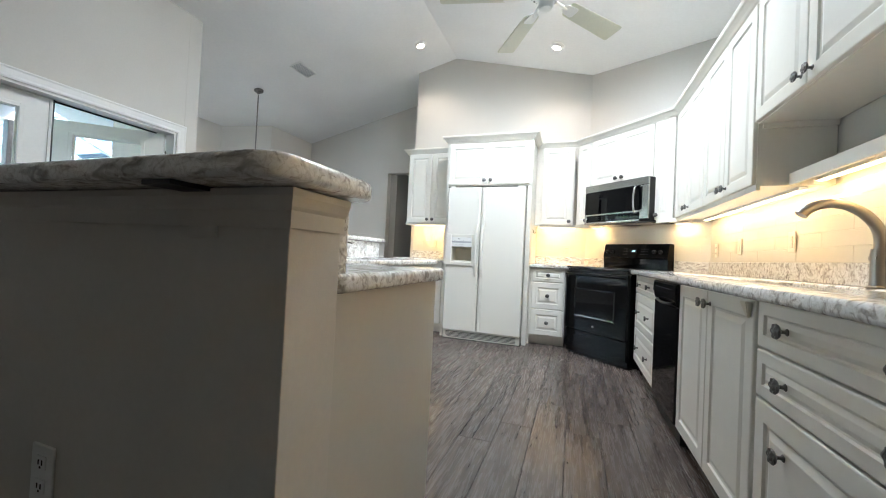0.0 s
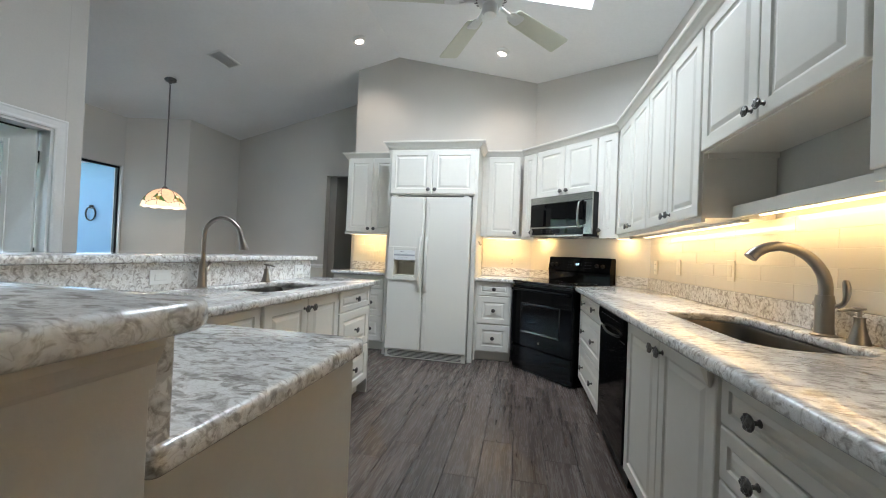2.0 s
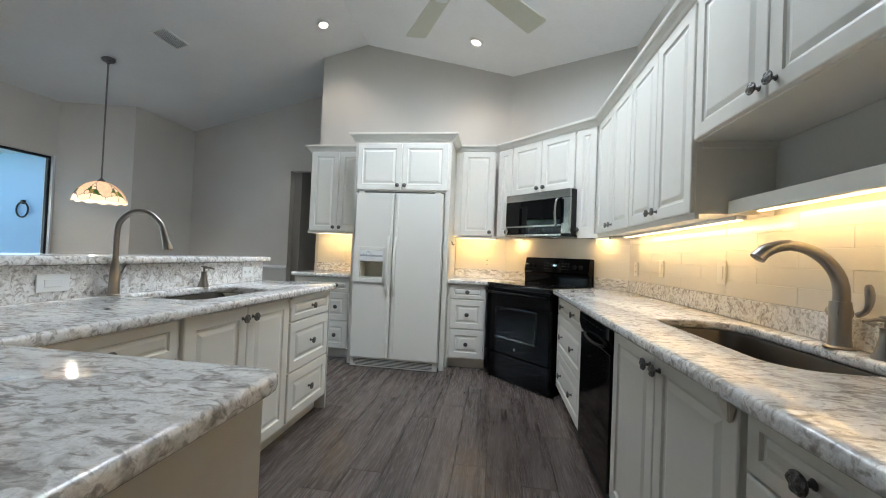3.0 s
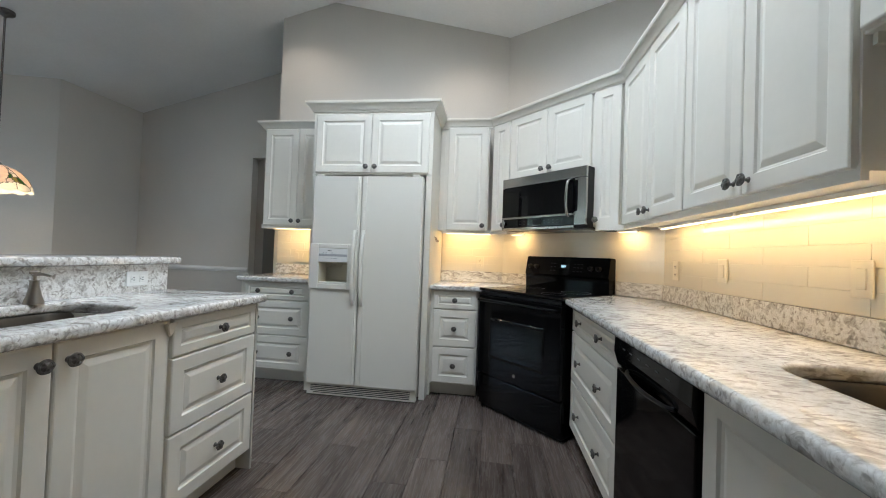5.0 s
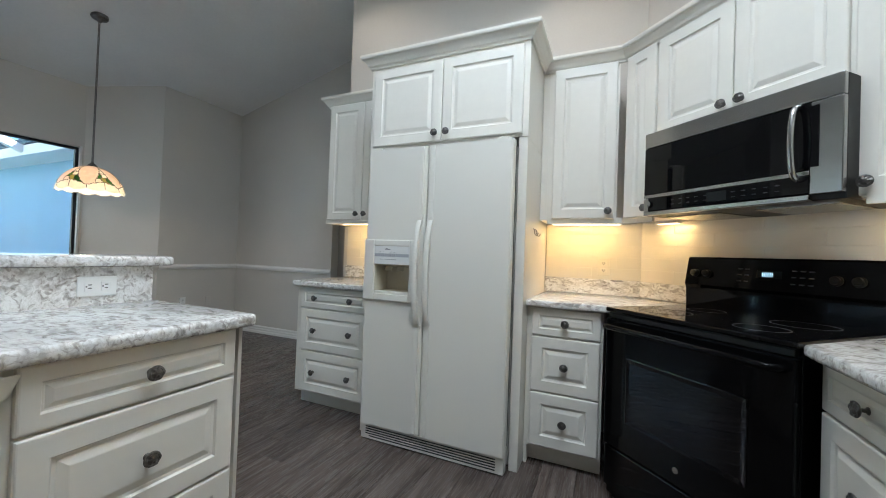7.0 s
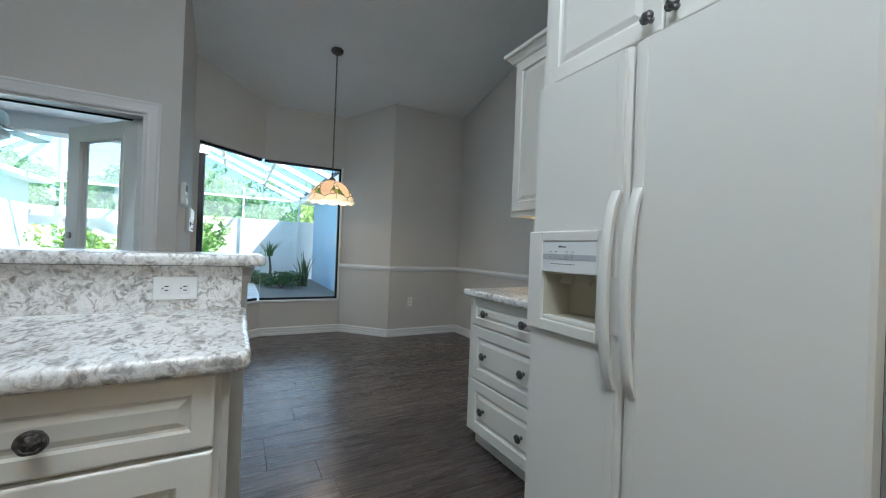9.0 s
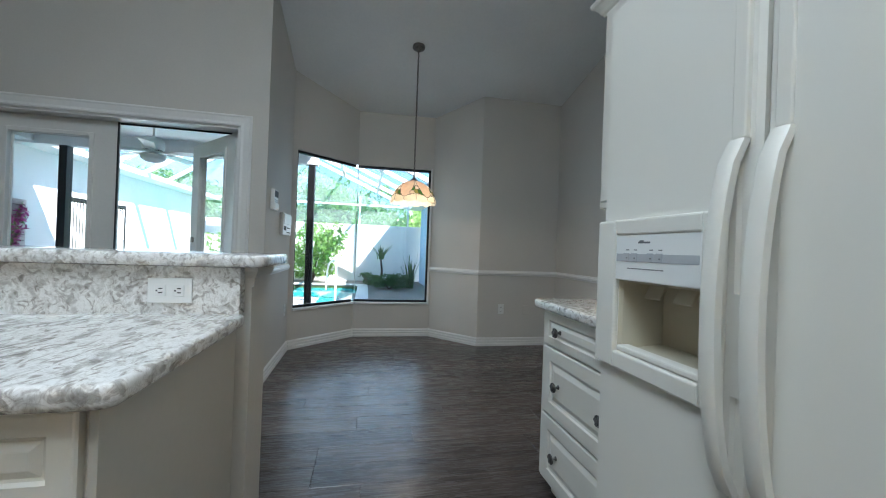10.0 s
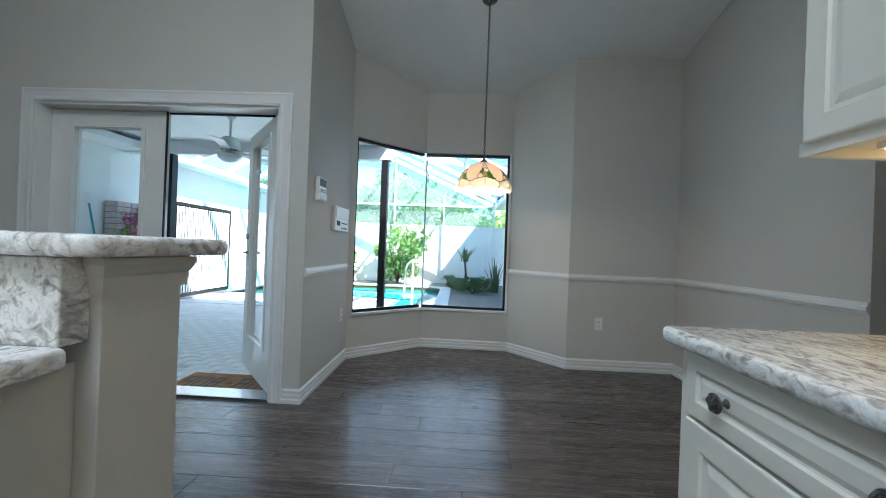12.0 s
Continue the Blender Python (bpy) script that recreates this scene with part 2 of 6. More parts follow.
def lathe(profile, steps=16, bm=None, at=(0, 0, 0), axis="z"):
    """A profile of (radius, height) turned about an axis."""
    bm = bm or bmesh.new()
    rings = []
    for r, h in profile:
        ring = []
        for k in range(steps):
            a = 2 * math.pi * k / steps
            c, s = r * math.cos(a), r * math.sin(a)
            p = {"z": (c, s, h), "y": (c, h, s), "x": (h, c, s)}[axis]
            ring.append(bm.verts.new(Vector(p) + Vector(at)))
        rings.append(ring)
    for low, high in zip(rings, rings[1:]):
        for k in range(steps):
            bm.faces.new((low[k], low[(k + 1) % steps], high[(k + 1) % steps], high[k]))
    for ring in (rings[0], rings[-1]):
        bm.faces.new(ring)
    return bm


def tube(points, radii, steps=12, bm=None):
    """A round pipe along points, with a radius for all or for each."""
    bm = bm or bmesh.new()
    pts = [Vector(p) for p in points]
    if not isinstance(radii, (list, tuple)):
        radii = [radii] * len(pts)
    side, rings = None, []
    for i, (p, r) in enumerate(zip(pts, radii)):
        way = (pts[min(i + 1, len(pts) - 1)] - pts[max(i - 1, 0)]).normalized()
        if side is None:
            side = way.orthogonal().normalized()
        side = (side - way * side.dot(way)).normalized()
        other = way.cross(side)
        rings.append([bm.verts.new(p + side * (r * math.cos(2 * math.pi * k / steps)) + other * (r * math.sin(2 * math.pi * k / steps))) for k in range(steps)])
    for low, high in zip(rings, rings[1:]):
        for k in range(steps):
            bm.faces.new((low[k], low[(k + 1) % steps], high[(k + 1) % steps], high[k]))
    for ring in (rings[0], rings[-1]):
        bm.faces.new(ring)
    return bm


def smooth_path(points, per=6):
    """A rounded path through points (Catmull-Rom)."""
    pts = [Vector(p) for p in points]
    out = []
    for i in range(len(pts) - 1):
        a, b, c, d = pts[max(i - 1, 0)], pts[i], pts[i + 1], pts[min(i + 2, len(pts) - 1)]
        for k in range(per):
            s = k / per
            out.append(0.5 * ((2 * b) + (c - a) * s + (2 * a - 5 * b + 4 * c - d) * s * s + (3 * b - a - 3 * c + d) * s ** 3))
    out.append(pts[-1])
    return out


def sweep(profile, path, bm=None, closed=False):
    """A moulding: profile points (out, up) carried along a path of (x, y) at z; it stands out to the path's right, mitred."""
    bm = bm or bmesh.new()
    pts = [Vector((p[0], p[1])) for p in path]
    z = path[0][2]
    rows = []
    for i, p in enumerate(pts):
        before = (p - pts[i - 1]).normalized() if i else None
        after = (pts[i + 1] - p).normalized() if i < len(pts) - 1 else None
        n1 = Vector((before.y, -before.x)) if before else None
        n2 = Vector((after.y, -after.x)) if after else None
        if n1 and n2:
            m = (n1 + n2)
            m = m / (m.dot(n1))
        else:
            m = n1 or n2
        rows.append([bm.verts.new((p.x + m.x * o, p.y + m.y * o, z + u)) for o, u in profile])
    n = len(profile)
    for a, b in zip(rows, rows[1:]):
        for k in range(n):
            bm.faces.new((a[k], a[(k + 1) % n], b[(k + 1) % n], b[k]))
    bm.faces.new(rows[0])
    bm.faces.new(list(reversed(rows[-1])))
    return bm


def wall(name, a, b, thick, label, openings=(), material=None, top=None, base=-0.02):
    """A wall from a to b (x, y), its thickness to the left of the way, under the ceiling. openings: (s0, s1, z0, z1)."""
    a, b = Vector(a), Vector(b)
    length = (b - a).length
    way = (b - a) / length
    out = Vector((-way.y, way.x))
    cuts = {0.0, length}
    for s0, s1, *_ in openings:
        cuts |= {s0, s1}
    if abs(way.x) > 1e-6:
        s = (RIDGE_X - a.x) / way.x
        if 0 < s < length:
            cuts.add(s)
    cuts = sorted(cuts)
    bm = bmesh.new()

    def block(s0, s1, z0, z1a, z1b):
        v = []
        for s, z1 in ((s0, z1a), (s1, z1b)):
            for off in (0.0, thick):
                p = a + way * s + out * off
                v.append((bm.verts.new((p.x, p.y, z0)), bm.verts.new((p.x, p.y, z1))))
        (A, A1), (B, B1), (C, C1), (D, D1) = v
        for quad in ((A, C, C1, A1), (B, B1, D1, D), (A, A1, B1, B), (C, D, D1, C1), (A1, C1, D1, B1), (A, B, D, C)):
            bm.faces.new(quad)

    for s0, s1 in zip(cuts, cuts[1:]):
        za, zb = (top or ceil_z((a + way * s0).x) + 0.03), (top or ceil_z((a + way * s1).x) + 0.03)
        hole = [o for o in openings if o[0] - 1e-6 <= s0 and s1 <= o[1] + 1e-6]
        if hole:
            if hole[0][2] > base + 0.03:
                block(s0, s1, base, hole[0][2], hole[0][2])
            block(s0, s1, hole[0][3], za, zb)
        else:
            block(s0, s1, base, za, zb)
    bmesh.ops.remove_doubles(bm, verts=bm.verts, dist=0.0005)
    return tagged(part(name, bm, material or M_WALL), label, "wall", kind="structure")


# ---- the room's shell ----
X_E, Y_N, DIAG = 2.10, 7.00, 8.066
X_W, Y_NOOK = -2.79, 4.765
Y_FAR, X_HALL = 7.88, -2.22
NOOK = [(-2.79, 4.765), (-3.85, 4.755), (-4.447, 5.423), (-4.425, 6.39), (-3.895, 6.88), (-3.895, Y_FAR)]

wall("wall_east", (X_E, -1.6), (X_E, DIAG - X_E), -0.15, "greige painted wall behind the long sink counter")
wall("wall_corner", (X_E, DIAG - X_E), (DIAG - Y_N, Y_N), -0.15, "greige painted angled wall behind the range")
wall("wall_north", (DIAG - Y_N, Y_N), (-1.325, Y_N), -0.13, "greige painted wall behind the refrigerator")
wall("wall_south", (-2.95, -1.6), (2.25, -1.6), -0.15, "plain greige painted wall")
wall("wall_west", (X_W, Y_NOOK), (X_W, -1.6), -0.14, "greige painted wall with a pair of French doors", [(0.20, 1.97, -0.02, 2.035)])
wall("wall_nook_south", NOOK[1], NOOK[0], -0.13, "greige painted return wall of the breakfast nook")
WIN_Z0, WIN_Z1 = 0.435, 2.165
bay_len = (Vector(NOOK[2]) - Vector(NOOK[1])).length
wall("wall_bay_south", NOOK[2], NOOK[1], -0.13, "angled bay wall of the breakfast nook", [(0.0, bay_len - 0.06, WIN_Z0, WIN_Z1)])
wall("wall_bay_middle", NOOK[3], NOOK[2], -0.13, "bay wall with a corner window", [(0.03, 0.965, WIN_Z0, WIN_Z1)])
wall("wall_bay_north", NOOK[4], NOOK[3], -0.13, "angled bay wall of the breakfast nook")
wall("wall_nook_west", NOOK[5], NOOK[4], -0.13, "greige painted wall of the breakfast nook")
wall("wall_nook_north", (X_HALL, Y_FAR), NOOK[5], -0.12, "greige painted wall of the breakfast nook")
wall("wall_hall_head", (-1.19, Y_FAR), (X_HALL, Y_FAR), -0.12, "wall over the hall opening", [(0.0, 1.03, -0.02, 2.36)])
wall("wall_hall_east", (-1.19, Y_N + 0.13), (-1.19, 10.2), 0.12, "plain wall of the hall")
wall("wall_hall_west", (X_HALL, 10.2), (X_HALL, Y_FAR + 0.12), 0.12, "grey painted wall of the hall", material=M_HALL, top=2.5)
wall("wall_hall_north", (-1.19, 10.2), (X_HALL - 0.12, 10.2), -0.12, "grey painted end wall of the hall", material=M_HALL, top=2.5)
tagged(part("ceiling_hall", box(X_HALL - 0.12, -1.07, Y_FAR + 0.12, 10.32, 2.44, 2.56), M_CEIL), "flat white ceiling of the hall", "ceiling", kind="structure")


def build_ceiling():
    """The vaulted ceiling with the skylight's shaft."""
    bm = bmesh.new()
    xs, ys = [-4.7, RIDGE_X, -0.06, 1.43, 2.3], [-1.8, 4.33, 5.49, 8.05]
    thick = 0.16
    grid = {}
    for i, x in enumerate(xs):
        for j, y in enumerate(ys):
            grid[i, j] = (bm.verts.new((x, y, ceil_z(x))), bm.verts.new((x, y, ceil_z(x) + thick)))
    for i in range(len(xs) - 1):
        for j in range(len(ys) - 1):
            if (i, j) == (2, 1):
                continue
            q = [grid[i, j], grid[i + 1, j], grid[i + 1, j + 1], grid[i, j + 1]]
            bm.faces.new([p[0] for p in reversed(q)])
            bm.faces.new([p[1] for p in q])
    for a, b in (((2, 1), (3, 1)), ((3, 1), (3, 2)), ((3, 2), (2, 2)), ((2, 2), (2, 1))):
        bm.faces.new((grid[a][0], grid[b][0], grid[b][1], grid[a][1]))
    return tagged(part("ceiling", bm, M_CEIL), "white vaulted ceiling with a ridge and a skylight", "ceiling", kind="structure")


build_ceiling()

# ---- kitchen: cabinets ----


def rings_mesh(w, h, rings, t):
    """A panel w by h in the plane y=0 facing -y: rings of (inset, depth), a back at y=t."""
    bm = bmesh.new()
    rows = []
    for inset, depth in rings:
        rows.append([bm.verts.new(p) for p in ((inset, depth, inset), (w - inset, depth, inset), (w - inset, depth, h - inset), (inset, depth, h - inset))])
    back = [bm.verts.new(p) for p in ((0, t, 0), (w, t, 0), (w, t, h), (0, t, h))]
    rows.insert(0, back)
    for a, b in zip(rows, rows[1:]):
        for k in range(4):
            bm.faces.new((a[k], a[(k + 1) % 4], b[(k + 1) % 4], b[k]))
    bm.faces.new(rows[-1])
    bm.faces.new(list(reversed(back)))
    return bm


FRONT_MESHES = {}


def front_mesh(w, h):
    """A raised-panel door or drawer front."""
    key = (round(w, 3), round(h, 3))
    if key not in FRONT_MESHES:
        s = 0.058 if h > 0.22 else 0.038
        rings = [(0.0, 0.004), (0.003, 0.001), (0.006, 0.0), (s, 0.0), (s + 0.005, 0.007), (s + 0.014, 0.009), (s + 0.034, 0.002), (s + 0.037, 0.0015)]
        if h <= 0.22:
            rings = [(0.0, 0.004), (0.003, 0.001), (0.006, 0.0), (s, 0.0), (s + 0.004, 0.007), (s + 0.009, 0.008), (s + 0.021, 0.002), (s + 0.023, 0.0015)]
        ob = part("front", rings_mesh(w, h, rings, 0.019), M_CAB)
        FRONT_MESHES[key] = ob.data
        bpy.data.objects.remove(ob)
    return FRONT_MESHES[key]


def make_knob_mesh():
    """A round pewter knob with a ridged face, on its stem, pointing to -y."""
    bm = lathe([(0.010, 0.0), (0.009, -0.002), (0.0055, -0.004), (0.005, -0.014), (0.010, -0.018), (0.018, -0.021), (0.0205, -0.0245), (0.0195, -0.028), (0.0145, -0.0295), (0.013, -0.0285), (0.010, -0.0305), (0.004, -0.0315)], 36, axis="y")
    for v in bm.verts:
        r = math.hypot(v.co.x, v.co.z)
        if v.co.y < -0.026 and r > 0.003:
            v.co.y -= 0.0016 * (r / 0.02) * math.cos(6 * math.atan2(v.co.z, v.co.x))
    for v in bm.verts:
        if v.co.y < -0.015:
            v.co.x, v.co.z = v.co.x * 1.08, v.co.z * 1.02
    ob = part("knob", bm, M_KNOB, smooth=True)
    mesh = ob.data
    bpy.data.objects.remove(ob)
    return mesh


KNOB = make_knob_mesh()


def carcass(w, depth, z0, z1, toe):
    """A cabinet's box, its front at y=0.019; with a recessed plinth below where toe is set."""
    bm = bmesh.new()
    profile = [(0.0195, z0 + toe), (0.0195, z1), (depth, z1), (depth, z0)]
    profile += [(0.085, z0), (0.085, z0 + toe)] if toe else [(0.0195, z0)]
    if not toe:
        profile = [(0.0195, z0), (0.0195, z1), (depth, z1), (depth, z0)]
    left = [bm.verts.new((0, y, z)) for y, z in profile]
    right = [bm.verts.new((w, y, z)) for y, z in profile]
    n = len(profile)
    for k in range(n):
        bm.faces.new((left[k], left[(k + 1) % n], right[(k + 1) % n], right[k]))
    bm.faces.new(left)
    bm.faces.new(list(reversed(right)))
    return bm


def cabinet(name, m, w, depth, z0, z1, fronts, label, group, toe=0.0):
    """A cabinet unit with its front in the plane y=0 of m. fronts: (kind, x0, x1, z0, z1, knobs as (x, z))."""
    ob = thing(name, m, label, "cabinet", group)
    if name == "sink_base_cabinet":
        shell = carcass(w, depth, z0, 0.655, toe)
        box(0, w, 0.0195, 0.04, 0.654, z1, bm=shell)
        part("body", shell, M_CAB, ob)
    else:
        part("body", carcass(w, depth, z0, z1, toe), M_CAB, ob)
    for kind, x0, x1, f0, f1, knobs in fronts:
        front = share(kind, front_mesh(x1 - x0, f1 - f0), pose(x0, 0, f0), ob)
        for kx, kz in knobs:
            tagged(share("knob", KNOB, pose(kx - x0, 0.0, kz - f0), front), "dark pewter knob")
    return ob


G = 0.0025  # half of the gap between fronts
B0, B1 = 0.115, 0.868  # base fronts


def drawers(w, knobs, margin=0.012):
    """Three drawer fronts, the top one low, with one or two knobs each."""
    out = []
    for z0, z1 in ((0.719, B1), (0.413, 0.711), (B0, 0.405)):
        at = [w / 2] if knobs == 1 else [w * 0.27, w * 0.73]
        out.append(("drawer_front", margin, w - margin, z0, z1, [(x, (z0 + z1) / 2) for x in at]))
    return out


def tall_drawers(w, margin=0.012):
    """Two low drawers over a deep one, with two knobs each."""
    return [("drawer_front", margin, w - margin, z0, z1, [(w * 0.24, k), (w * 0.76, k)]) for z0, z1, k in ((0.731, B1, 0.80), (0.584, 0.725, 0.655), (B0, 0.578, 0.47))]


def two_doors(w, z0, z1, low, margin=0.012, knob_in=0.035):
    """A pair of doors with their knobs at the meeting stiles; low: knobs near the lower edge."""
    z = z0 + 0.045 if low else z1 - 0.055
    return [("door", margin, w / 2 - G, z0, z1, [(w / 2 - G - knob_in, z)]), ("door", w / 2 + G, w - margin, z0, z1, [(w / 2 + G + knob_in, z)])]


# fronts face: fridge wall -y, sink wall -x, corner (-1, -1), island +x
BASE_Y, BASE_X, ISL_X = 6.375, 1.475, -0.262
BASE = "white raised-panel base cabinet with knobs"
DRAW = "white base cabinet with three raised-panel drawers"
UPPER = "white raised-panel wall cabinet"
GB, GU = "base cabinets", "wall cabinets"


def at_north(x, y=BASE_Y):
    return pose(x, y, 0)


def at_east(y_high, x=BASE_X):
    return pose(x, y_high, 0, 0, 0, -90)


def at_island(y_low):
    return pose(ISL_X, y_low, 0, 0, 0, 90)


# beside the refrigerator
cabinet("drawer_base_cabinet", at_north(-1.244), 0.685, 0.622, 0, 0.872, drawers(0.685, 2, 0.046), DRAW + ", beside the refrigerator", GB, 0.10)
cabinet("drawer_base_cabinet", at_north(0.479), 0.380, 0.622, 0, 0.872, drawers(0.380, 1, 0.014), "narrow white base cabinet with three drawers beside the range", GB, 0.10)
# the long run at the sink wall
cabinet("drawer_base_cabinet", at_east(5.788), 0.880, 0.627, 0, 0.872, drawers(0.880, 2), "white three-drawer base cabinet between range and dishwasher", GB, 0.10)
cabinet("sink_base_cabinet", at_east(4.309), 0.894, 0.627, 0, 0.872, two_doors(0.894, B0, B1, False), "white two-door base cabinet under the sink", GB, 0.10)
cabinet("drawer_base_cabinet", at_east(3.413), 0.76, 0.627, 0, 0.872, tall_drawers(0.76), "white base cabinet with three drawers beside the sink base", GB, 0.10)
cabinet("drawer_base_cabinet", at_east(2.651), 0.76, 0.627, 0, 0.872, tall_drawers(0.76), "white base cabinet with three drawers ending the run", GB, 0.10)
# the island's long leg
cabinet("drawer_base_cabinet", at_island(4.614), 0.535, 0.57, 0, 0.872, drawers(0.535, 1), "white three-drawer base cabinet at the island's end", GB, 0.10)
cabinet("sink_base_cabinet", at_island(3.828), 0.788, 0.57, 0, 0.872, two_doors(0.788, B0, B1, False), "white two-door base cabinet under the island sink", GB, 0.10)
cabinet("base_cabinet", at_island(3.245), 0.579, 0.57, 0, 0.872, [("drawer_front", 0.012, 0.567, 0.719, B1, [(0.29, 0.794)]), ("door", 0.012, 0.567, B0, 0.711, [(0.52, 0.65)])], BASE + " with a drawer over a door", GB, 0.10)

# wall cabinets
U0, U1 = 1.385, 2.328
UP_X, UP_Y = 1.766, 6.67
cabinet("wall_cabinet", at_north(-1.262, UP_Y), 0.70, 0.325, U0, U1, two_doors(0.70, U0 + 0.006, U1 - 0.006, True), UPPER + ", beside the refrigerator", GU)
cabinet("wall_cabinet", at_north(0.505, UP_Y), 0.40, 0.325, U0, U1, [("door", 0.03, 0.388, U0 + 0.006, U1 - 0.006, [(0.353, U0 + 0.05)])], UPPER + " with one door", GU)
# the corner's front line
S_UP = DIAG - 0.467
corner_a = Vector((S_UP - UP_Y, UP_Y))
corner_b = Vector((UP_X, S_UP - UP_X))
corner_len = (corner_b - corner_a).length
mid_a = corner_len / 2 - 0.381


def at_corner(s):
    p = corner_a + (corner_b - corner_a).normalized() * s
    return pose(p.x, p.y, 0, 0, 0, -45)


cabinet("wall_cabinet", at_corner(0.008), mid_a - 0.008, 0.30, U0, U1, [("door", 0.006, mid_a - 0.014, U0 + 0.006, U1 - 0.006, [(mid_a - 0.05, U0 + 0.05)])], "narrow white wall cabinet beside the microwave", GU)
cabinet("wall_cabinet", at_corner(mid_a), 0.762, 0.32, 1.80, U1, two_doors(0.762, 1.812, U1 - 0.006, True), "low white wall cabinet over the microwave", GU)
cabinet("wall_cabinet", at_corner(mid_a + 0.762), mid_a - 0.008, 0.30, U0, U1, [("door", 0.008, mid_a - 0.014, U0 + 0.006, U1 - 0.006, [(0.045, U0 + 0.05)])], "narrow white wall cabinet beside the microwave", GU)
cabinet("wall_cabinet", at_east(5.825, UP_X), 0.775, 0.33, U0, U1, two_doors(0.775, U0 + 0.006, U1 - 0.006, True, 0.006), UPPER, GU)
cabinet("wall_cabinet", at_east(5.05, UP_X), 0.775, 0.33, U0, U1, two_doors(0.775, U0 + 0.006, U1 - 0.006, True, 0.006), UPPER + ", beside the open niche", GU)
cabinet("wall_cabinet", at_east(4.27, UP_X), 0.895, 0.33, 1.697, U1, two_doors(0.895, 1.703, U1 - 0.006, True, 0.006), "low white wall cabinet over the open niche", GU)
cabinet("wall_cabinet", at_east(3.37, UP_X), 0.80, 0.33, U0 + 0.02, U1, two_doors(0.80, U0 + 0.026, U1 - 0.006, True, 0.006), UPPER + ", on the niche's other side", GU)
cabinet("wall_cabinet", at_east(2.565, UP_X), 0.80, 0.33, U0 + 0.02, U1, two_doors(0.80, U0 + 0.026, U1 - 0.006, True, 0.006), UPPER + " at the end of the run", GU)

# refrigerator surround
fs = cabinet("refrigerator_cabinet", at_north(-0.555, 6.245), 1.015, 0.745, 1.795, 2.322, two_doors(1.015, 1.812, 2.297, True, 0.03), "white wall cabinet with two doors over the refrigerator", GU)
part("side_panel", box(0.966, 1.015, 0.022, 0.745, 0.0, 1.794, 0.002), M_CAB, fs)
part("side_panel", box(0.0, 0.030, 0.022, 0.745, 0.0, 1.794, 0.002), M_CAB, fs)

CROWN = [(0.0, 0.0), (0.010, 0.0), (0.014, 0.010), (0.022, 0.016), (0.030, 0.030), (0.046, 0.050), (0.056, 0.056), (0.060, 0.066), (0.060, 0.078), (0.0, 0.078)]


def crown(name, path, z, label):
    return tagged(part(name, sweep(CROWN, [(x, y, z) for x, y in path]), M_CAB), label, "moulding", kind="structure")


crown("trim_crown", [(-0.556, 6.99), (-0.556, 6.262), (0.461, 6.262), (0.461, 6.99)], 2.316, "white crown moulding over the refrigerator cabinet")
crown("trim_crown", [(-1.263, 6.99), (-1.263, 6.687), (-0.558, 6.687)], 2.315, "white crown moulding on the wall cabinet")
crown("trim_crown", [(0.462, 6.687), (corner_a.x + 0.007, 6.687), (1.783, corner_b.y - 0.007), (1.783, 1.78)], 2.315, "white crown moulding along the wall cabinets")
RAIL = [(0.0, 0.0), (0.018, 0.0), (0.018, 0.035), (0.0, 0.035)]


def light_rail(path, z=1.362):
    return tagged(part("trim_light_rail", sweep(RAIL, [(x, y, z) for x, y in path]), M_CAB), "white light rail under the wall cabinets", "moulding", kind="structure")


light_rail([(-1.255, 6.99), (-1.255, 6.705), (-0.558, 6.705)])
light_rail([(0.507, 6.705), (corner_a.x + 0.014, 6.705), (corner_a.x + 0.014 + mid_a * 0.7, 6.705 - mid_a * 0.7)])
light_rail([(1.80 - mid_a * 0.68, corner_b.y - 0.014 + mid_a * 0.68), (1.80, corner_b.y - 0.014), (1.80, 4.272)])
light_rail([(1.80, 3.369), (1.80, 1.77)], 1.382)

# open niche over the sink: shelf board and its inner trim
niche = thing("niche_shelf", pose(0, 0, 0), "white painted shelf board in the open niche over the sink", "shelf")
part("board", box(1.93, 2.098, 3.372, 4.268, 1.42, 1.44, 0.002), M_CAB, niche)
part("fascia", box(1.912, 1.93, 3.372, 4.268, 1.385, 1.442, 0.002), M_CAB, niche)
tagged(part("trim_niche", sweep([(0, 0), (0.012, 0), (0.012, 0.03), (0, 0.03)], [(1.80, 4.269, 1.67), (2.095, 4.269, 1.67)]), M_CAB), "small white moulding inside the niche", "moulding", kind="structure")

# ---- worktops ----


def worktop(name, outline, label, holes=(), z0=0.874, z1=0.914):
    bm = prism(outline, z0, z1, 0.012, 3, holes)
    return tagged(part(name, bm, M_QUARTZ, smooth=True), label, "worktop")


def sink_hole(x0, x1, y0, y1, r):
    return rounded([(x0, y0), (x1, y0), (x1, y1), (x0, y1)], r, 6)


SINK_E = (1.655, 2.0, 3.555, 4.375)
SINK_I = (-0.76, -0.375, 4.02, 4.62)
s_front = DIAG - 0.95
worktop("worktop", rounded([(-1.274, 6.347), (-0.566, 6.347), (-0.566, 6.998), (-1.274, 6.998)], [0.03, 0, 0, 0]), "white-grey veined quartz worktop beside the refrigerator")
r0 = Vector(((DIAG - 4.87) / 2, (DIAG + 4.87) / 2))  # the range's middle at the wall
side = Vector((0.70711, -0.70711))
inw = Vector((-0.70711, -0.70711))
left_back, right_back = r0 - side * 0.386, r0 + side * 0.386


